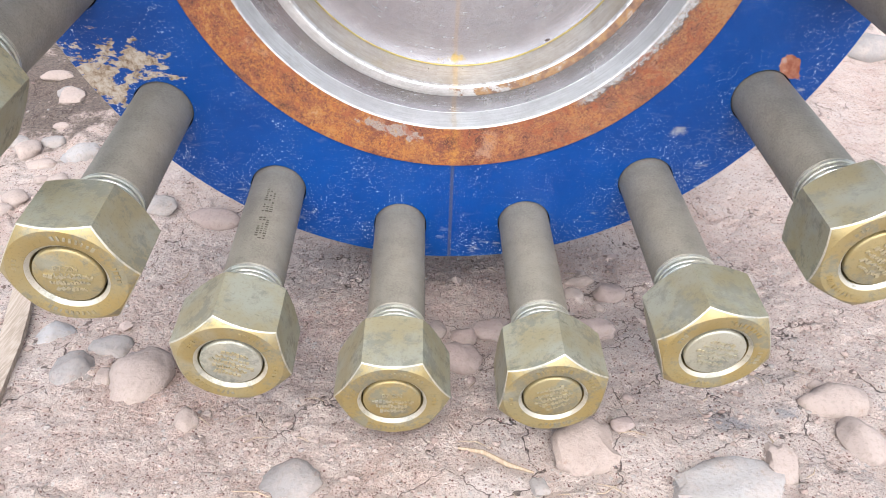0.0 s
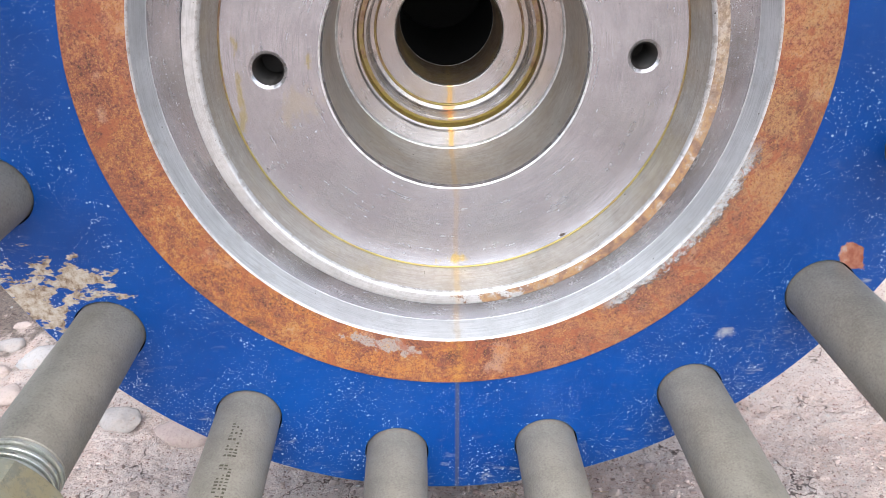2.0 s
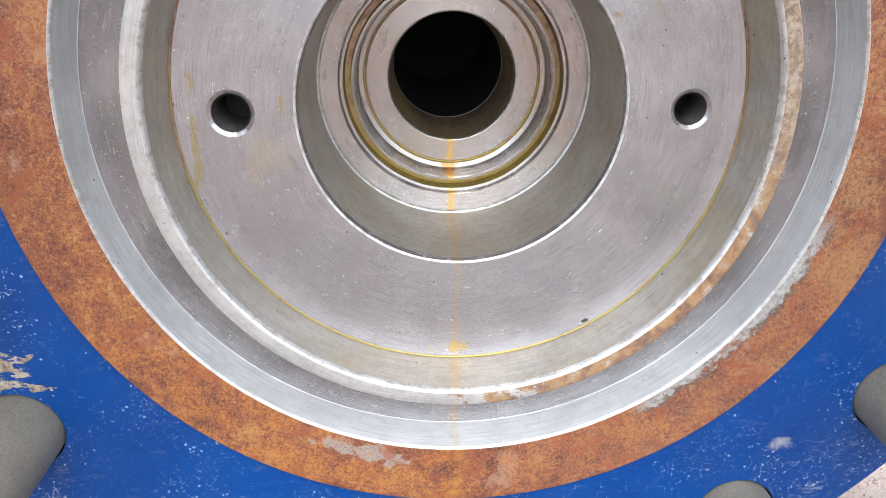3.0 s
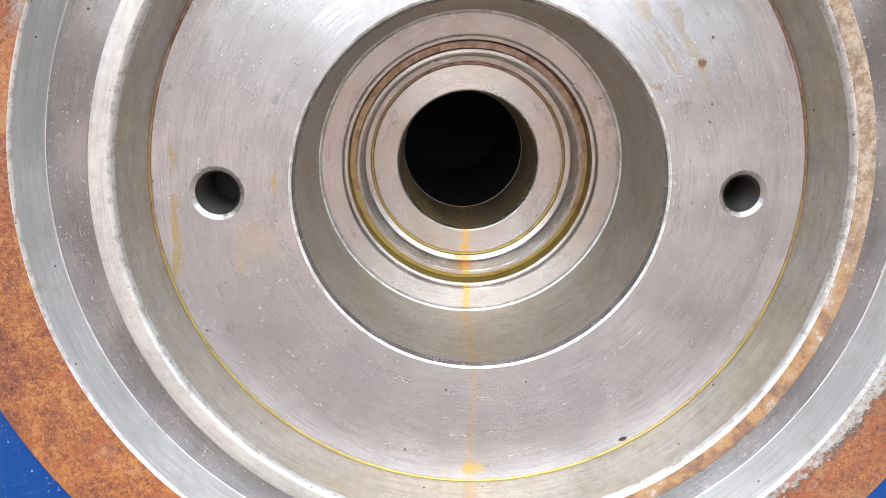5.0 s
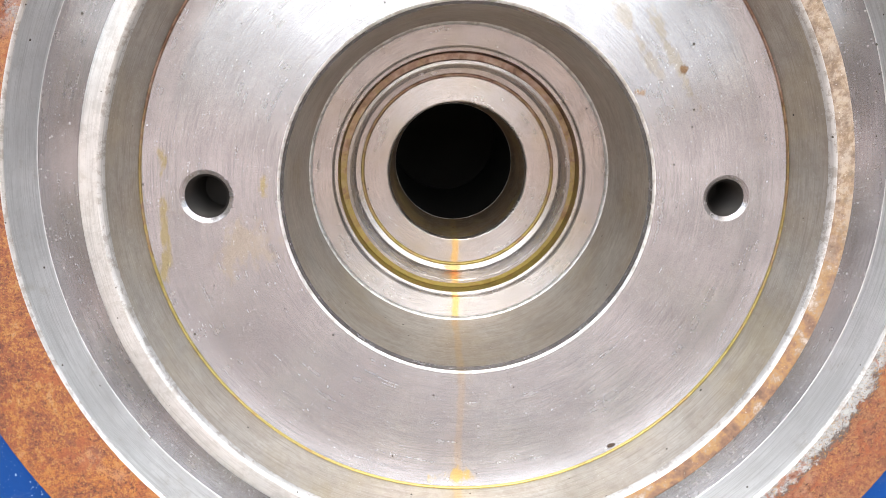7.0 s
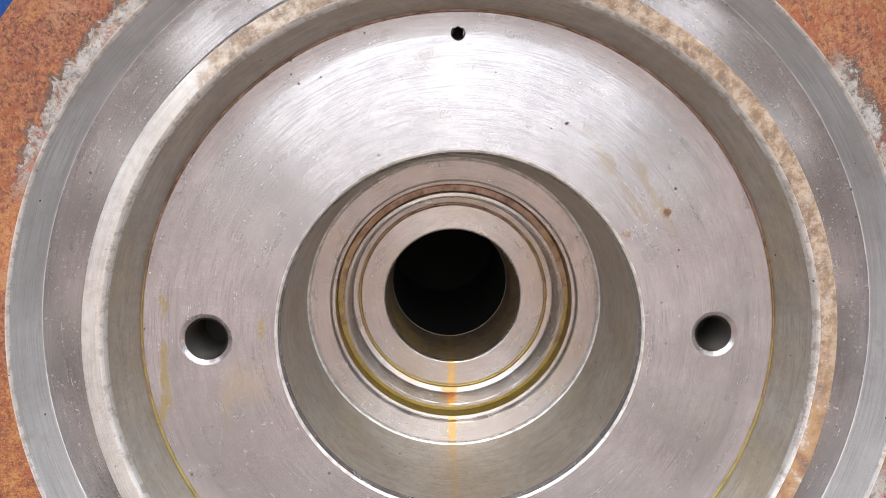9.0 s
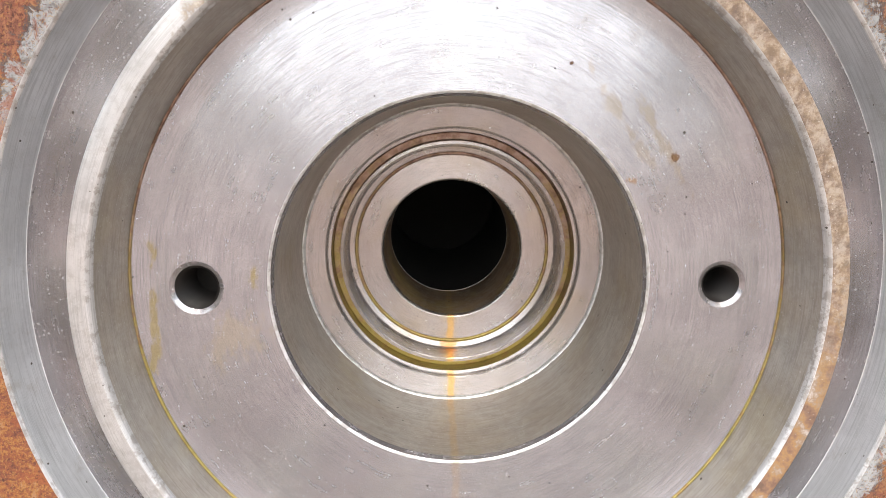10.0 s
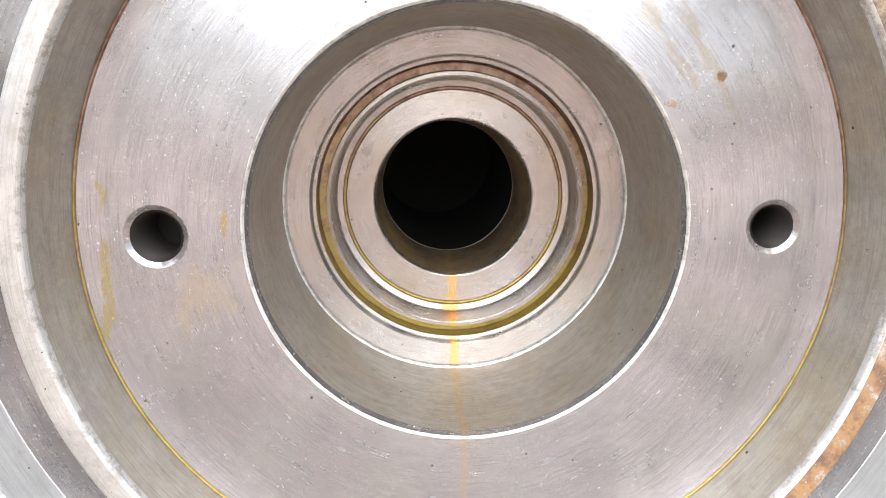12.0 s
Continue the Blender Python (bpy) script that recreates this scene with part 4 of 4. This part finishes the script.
PEBBLES = [
    (-0.314, -0.104, 0.038, 0.040, "grey-pink round pebble half sunk in the dirt"),
    (-0.297, -0.071, 0.038, 0.027, "smooth grey oval pebble on the dirt"),
    (-0.287, -0.111, 0.016, 0.022, "small whitish pebble between larger ones"),
    (-0.255, -0.115, 0.049, 0.054, "large tan pebble with a brown stain"),
    (-0.356, -0.052, 0.035, 0.032, "pale blue-grey pebble sunk in dust"),
    (-0.206, -0.162, 0.019, 0.021, "small tan pebble lying on dry dirt"),
    (-0.116, -0.225, 0.050, 0.037, "flat grey stone sunk in the dirt"),
    (-0.535, 0.301, 0.034, 0.034, "whitish round pebble lying on dry dirt"),
    (-0.513, 0.323, 0.033, 0.021, "grey oval pebble lying on dry dirt"),
    (-0.460, 0.289, 0.045, 0.037, "white and bluish pebble lying on dry dirt"),
    (-0.572, 0.497, 0.044, 0.022, "tan flat pebble lying on dry dirt"),
    (-0.562, 0.318, 0.039, 0.026, "grey flat pebble lying on dry dirt"),
    (-0.507, 0.272, 0.041, 0.021, "flat buff pebble lying on dry dirt"),
    (-0.335, 0.180, 0.043, 0.029, "bluish pebble behind the flange's rim"),
    (-0.269, 0.165, 0.062, 0.031, "flat pinkish stone sunk in the dirt"),
    (-0.502, 0.188, 0.031, 0.027, "buff pebble lying on dry dirt"),
    (0.013, -0.057, 0.026, 0.021, "pinkish pebble under the studs"),
    (0.010, -0.089, 0.033, 0.035, "large pink pebble under the studs"),
    (-0.010, -0.053, 0.018, 0.021, "small buff pebble lying on dry dirt"),
    (0.126, 0.004, 0.022, 0.025, "rounded buff pebble lying on dry dirt"),
    (0.136, 0.033, 0.030, 0.014, "flat buff pebble lying on dry dirt"),
    (0.160, 0.009, 0.029, 0.023, "pinkish pebble lying on dry dirt"),
    (0.017, -0.116, 0.008, 0.009, "tiny pink pebble lying on dry dirt"),
    (0.129, -0.175, 0.017, 0.015, "small pinkish pebble lying on dry dirt"),
    (0.307, -0.148, 0.061, 0.031, "long buff pebble lying on dry dirt"),
    (0.310, -0.188, 0.035, 0.041, "whitish speckled pebble lying on dry dirt"),
    (0.705, 0.610, 0.112, 0.067, "large smooth grey stone behind the flange"),
    (0.187, -0.100, 0.031, 0.013, "flat buff pebble sunk in dust"),
]
for i, (x, y, w, h, label) in enumerate(PEBBLES):
    tagged(pebble(x, y, w, h, i, label, 0.68 if "sunk" in label else 0.52), label, "pebble", "pebbles on the ground")
rng = random.Random(21)
for i in range(34):
    x, y = rng.uniform(-0.85, -0.40), rng.uniform(0.12, 0.62)
    w = rng.uniform(0.014, 0.04)
    label = rng.choice(("tan pebble lying in loose brown soil", "grey pebble lying in loose brown soil", "pale pebble lying in loose brown soil", "tan pebble lying in loose brown soil"))
    tagged(pebble(x, y, w, w * rng.uniform(0.6, 0.95), 200 + i, label), label, "pebble", "pebbles on the ground")
for i in range(16):
    x, y = rng.choice((rng.uniform(-0.3, -0.02), rng.uniform(0.1, 0.36))), rng.uniform(-0.2, 0.1)
    w = rng.uniform(0.007, 0.016)
    label = rng.choice(("small pinkish pebble sunk in dirt", "small tan pebble sunk in dirt"))
    tagged(pebble(x, y, w, w * rng.uniform(0.6, 0.95), 300 + i, label), label, "pebble", "pebbles on the ground")
for i, (x, y, w, h, label) in enumerate([
    (0.095, -0.194, 0.047, 0.044, "tan-brown broken stone lying on dry dirt"), (0.189, -0.236, 0.089, 0.036, "pale broken slab of stone"),
    (-0.531, 0.442, 0.036, 0.033, "angular buff stone chip"), (0.129, -0.047, 0.048, 0.021, "angular pinkish clod lying on dry dirt"),
    (0.040, -0.048, 0.031, 0.026, "crumbly pink clod lying on dry dirt"), (0.234, -0.214, 0.023, 0.033, "flat tan chip lying on dry dirt"), (0.058, -0.230, 0.013, 0.015, "bluish stone chip lying on dry dirt")]):
    ob = pebble(x, y, w, h, 90 + i, label, 0.42, 0.55, 0.35)
    ob.name = "stone_chip"
    tagged(ob, label, "stone", "broken stones on the ground")


def build_crumbs():
    rng = random.Random(11)
    verts, faces = [], []
    bm = bmesh.new()
    bmesh.ops.create_icosphere(bm, subdivisions=1, radius=1.0)
    base = [v.co.copy() for v in bm.verts]
    tris = [[v.index for v in f.verts] for f in bm.faces]
    bm.free()
    for k in range(16000):
        x, y = (rng.uniform(-0.75, 0.9), rng.uniform(-0.3, 0.75)) if k % 3 == 0 else (rng.uniform(-0.45, 0.45), rng.uniform(-0.3, 0.12))
        if noise.noise(Vector((x * 6, y * 6, 4))) < rng.uniform(-0.6, 0.5):
            continue
        s = 0.0005 + 0.0022 * rng.random() ** 4
        if rng.random() < 0.012:
            s *= 2.2
        z = ground_height(x, y) + s * 0.15
        n0 = len(verts)
        for p in base:
            q = p * (1 + 0.8 * noise.noise(p * 1.5 + Vector((k, 0, 0))))
            verts.append((x + q.x * s * 1.2, y + q.y * s, z + q.z * s * 0.75))
        faces += [[n0 + i for i in t] for t in tris]
    me = bpy.data.meshes.new("gravel")
    me.from_pydata(verts, [], faces)
    me.materials.append(CRUMB)
    tagged(new("gravel", me), "fine gravel and crumbs of dry earth", "gravel", kind="stuff")


build_crumbs()


def litter(name, points, radius, material, label, category, group, flat=1.0):
    pts = [Vector((x, y, ground_height(x, y) + lift)) for x, y, lift in points]
    c = pts[0].copy()
    bm = tube([p - c for p in pts], radius, 8, taper=[0.5] + [1] * (len(pts) - 2) + [0.45])
    ob = to_object(name, bm, material, 40)
    ob.location = c
    return tagged(ob, label, category, group)


litter("straw", [(0.003, -0.194, 0.003), (0.021, -0.199, 0.004), (0.038, -0.211, 0.004), (0.056, -0.217, 0.002)], 0.0019, STRAW, "thick dry bent straw on the dirt", "straw", "straws on the ground")
rng = random.Random(3)
for k in range(46):
    x, y = rng.uniform(-0.3, 0.32), rng.uniform(-0.26, 0.08)
    a, l = rng.uniform(0, math.pi), rng.uniform(0.008, 0.03)
    litter("straw", [(x, y, 0.001), (x + math.cos(a) * l * 0.5, y + math.sin(a) * l * 0.5, 0.0016), (x + math.cos(a + 0.3) * l, y + math.sin(a + 0.3) * l, 0.001)], 0.0005, STRAW, "thin dry straw on the dirt", "straw", "straws on the ground")


def build_splinter():
    bm = bmesh.new()
    rows = [(-0.407, 0.008, 0.009), (-0.395, -0.033, 0.0095), (-0.380, -0.078, 0.009), (-0.366, -0.122, 0.006), (-0.355, -0.149, 0.002)]
    c = Vector((-0.38, -0.07, ground_height(-0.38, -0.07)))
    rings = []
    for x, y, w in rows:
        z = ground_height(-0.38, -0.07) + (ground_height(x, y) - ground_height(-0.38, -0.07)) * 0.9 + 0.004
        rings.append([bm.verts.new(Vector((x + sx * w, y + sx * w * 0.35, z + sz * 0.0028)) - c) for sx, sz in ((-1, -1), (1, -1), (1, 1), (0.2, 1.5), (-1, 0.9))])
    for a, b in zip(rings, rings[1:]):
        for k in range(5):
            bm.faces.new((a[k], a[(k + 1) % 5], b[(k + 1) % 5], b[k]))
    bm.faces.new(rings[0][::-1])
    bm.faces.new(rings[-1])
    bmesh.ops.recalc_face_normals(bm, faces=bm.faces[:])
    ob = to_object("wood_splinter", bm, SPLINTER, 30)
    ob.location = c
    tagged(ob, "weathered pale wooden splinter lying on the dirt", "splinter")


build_splinter()
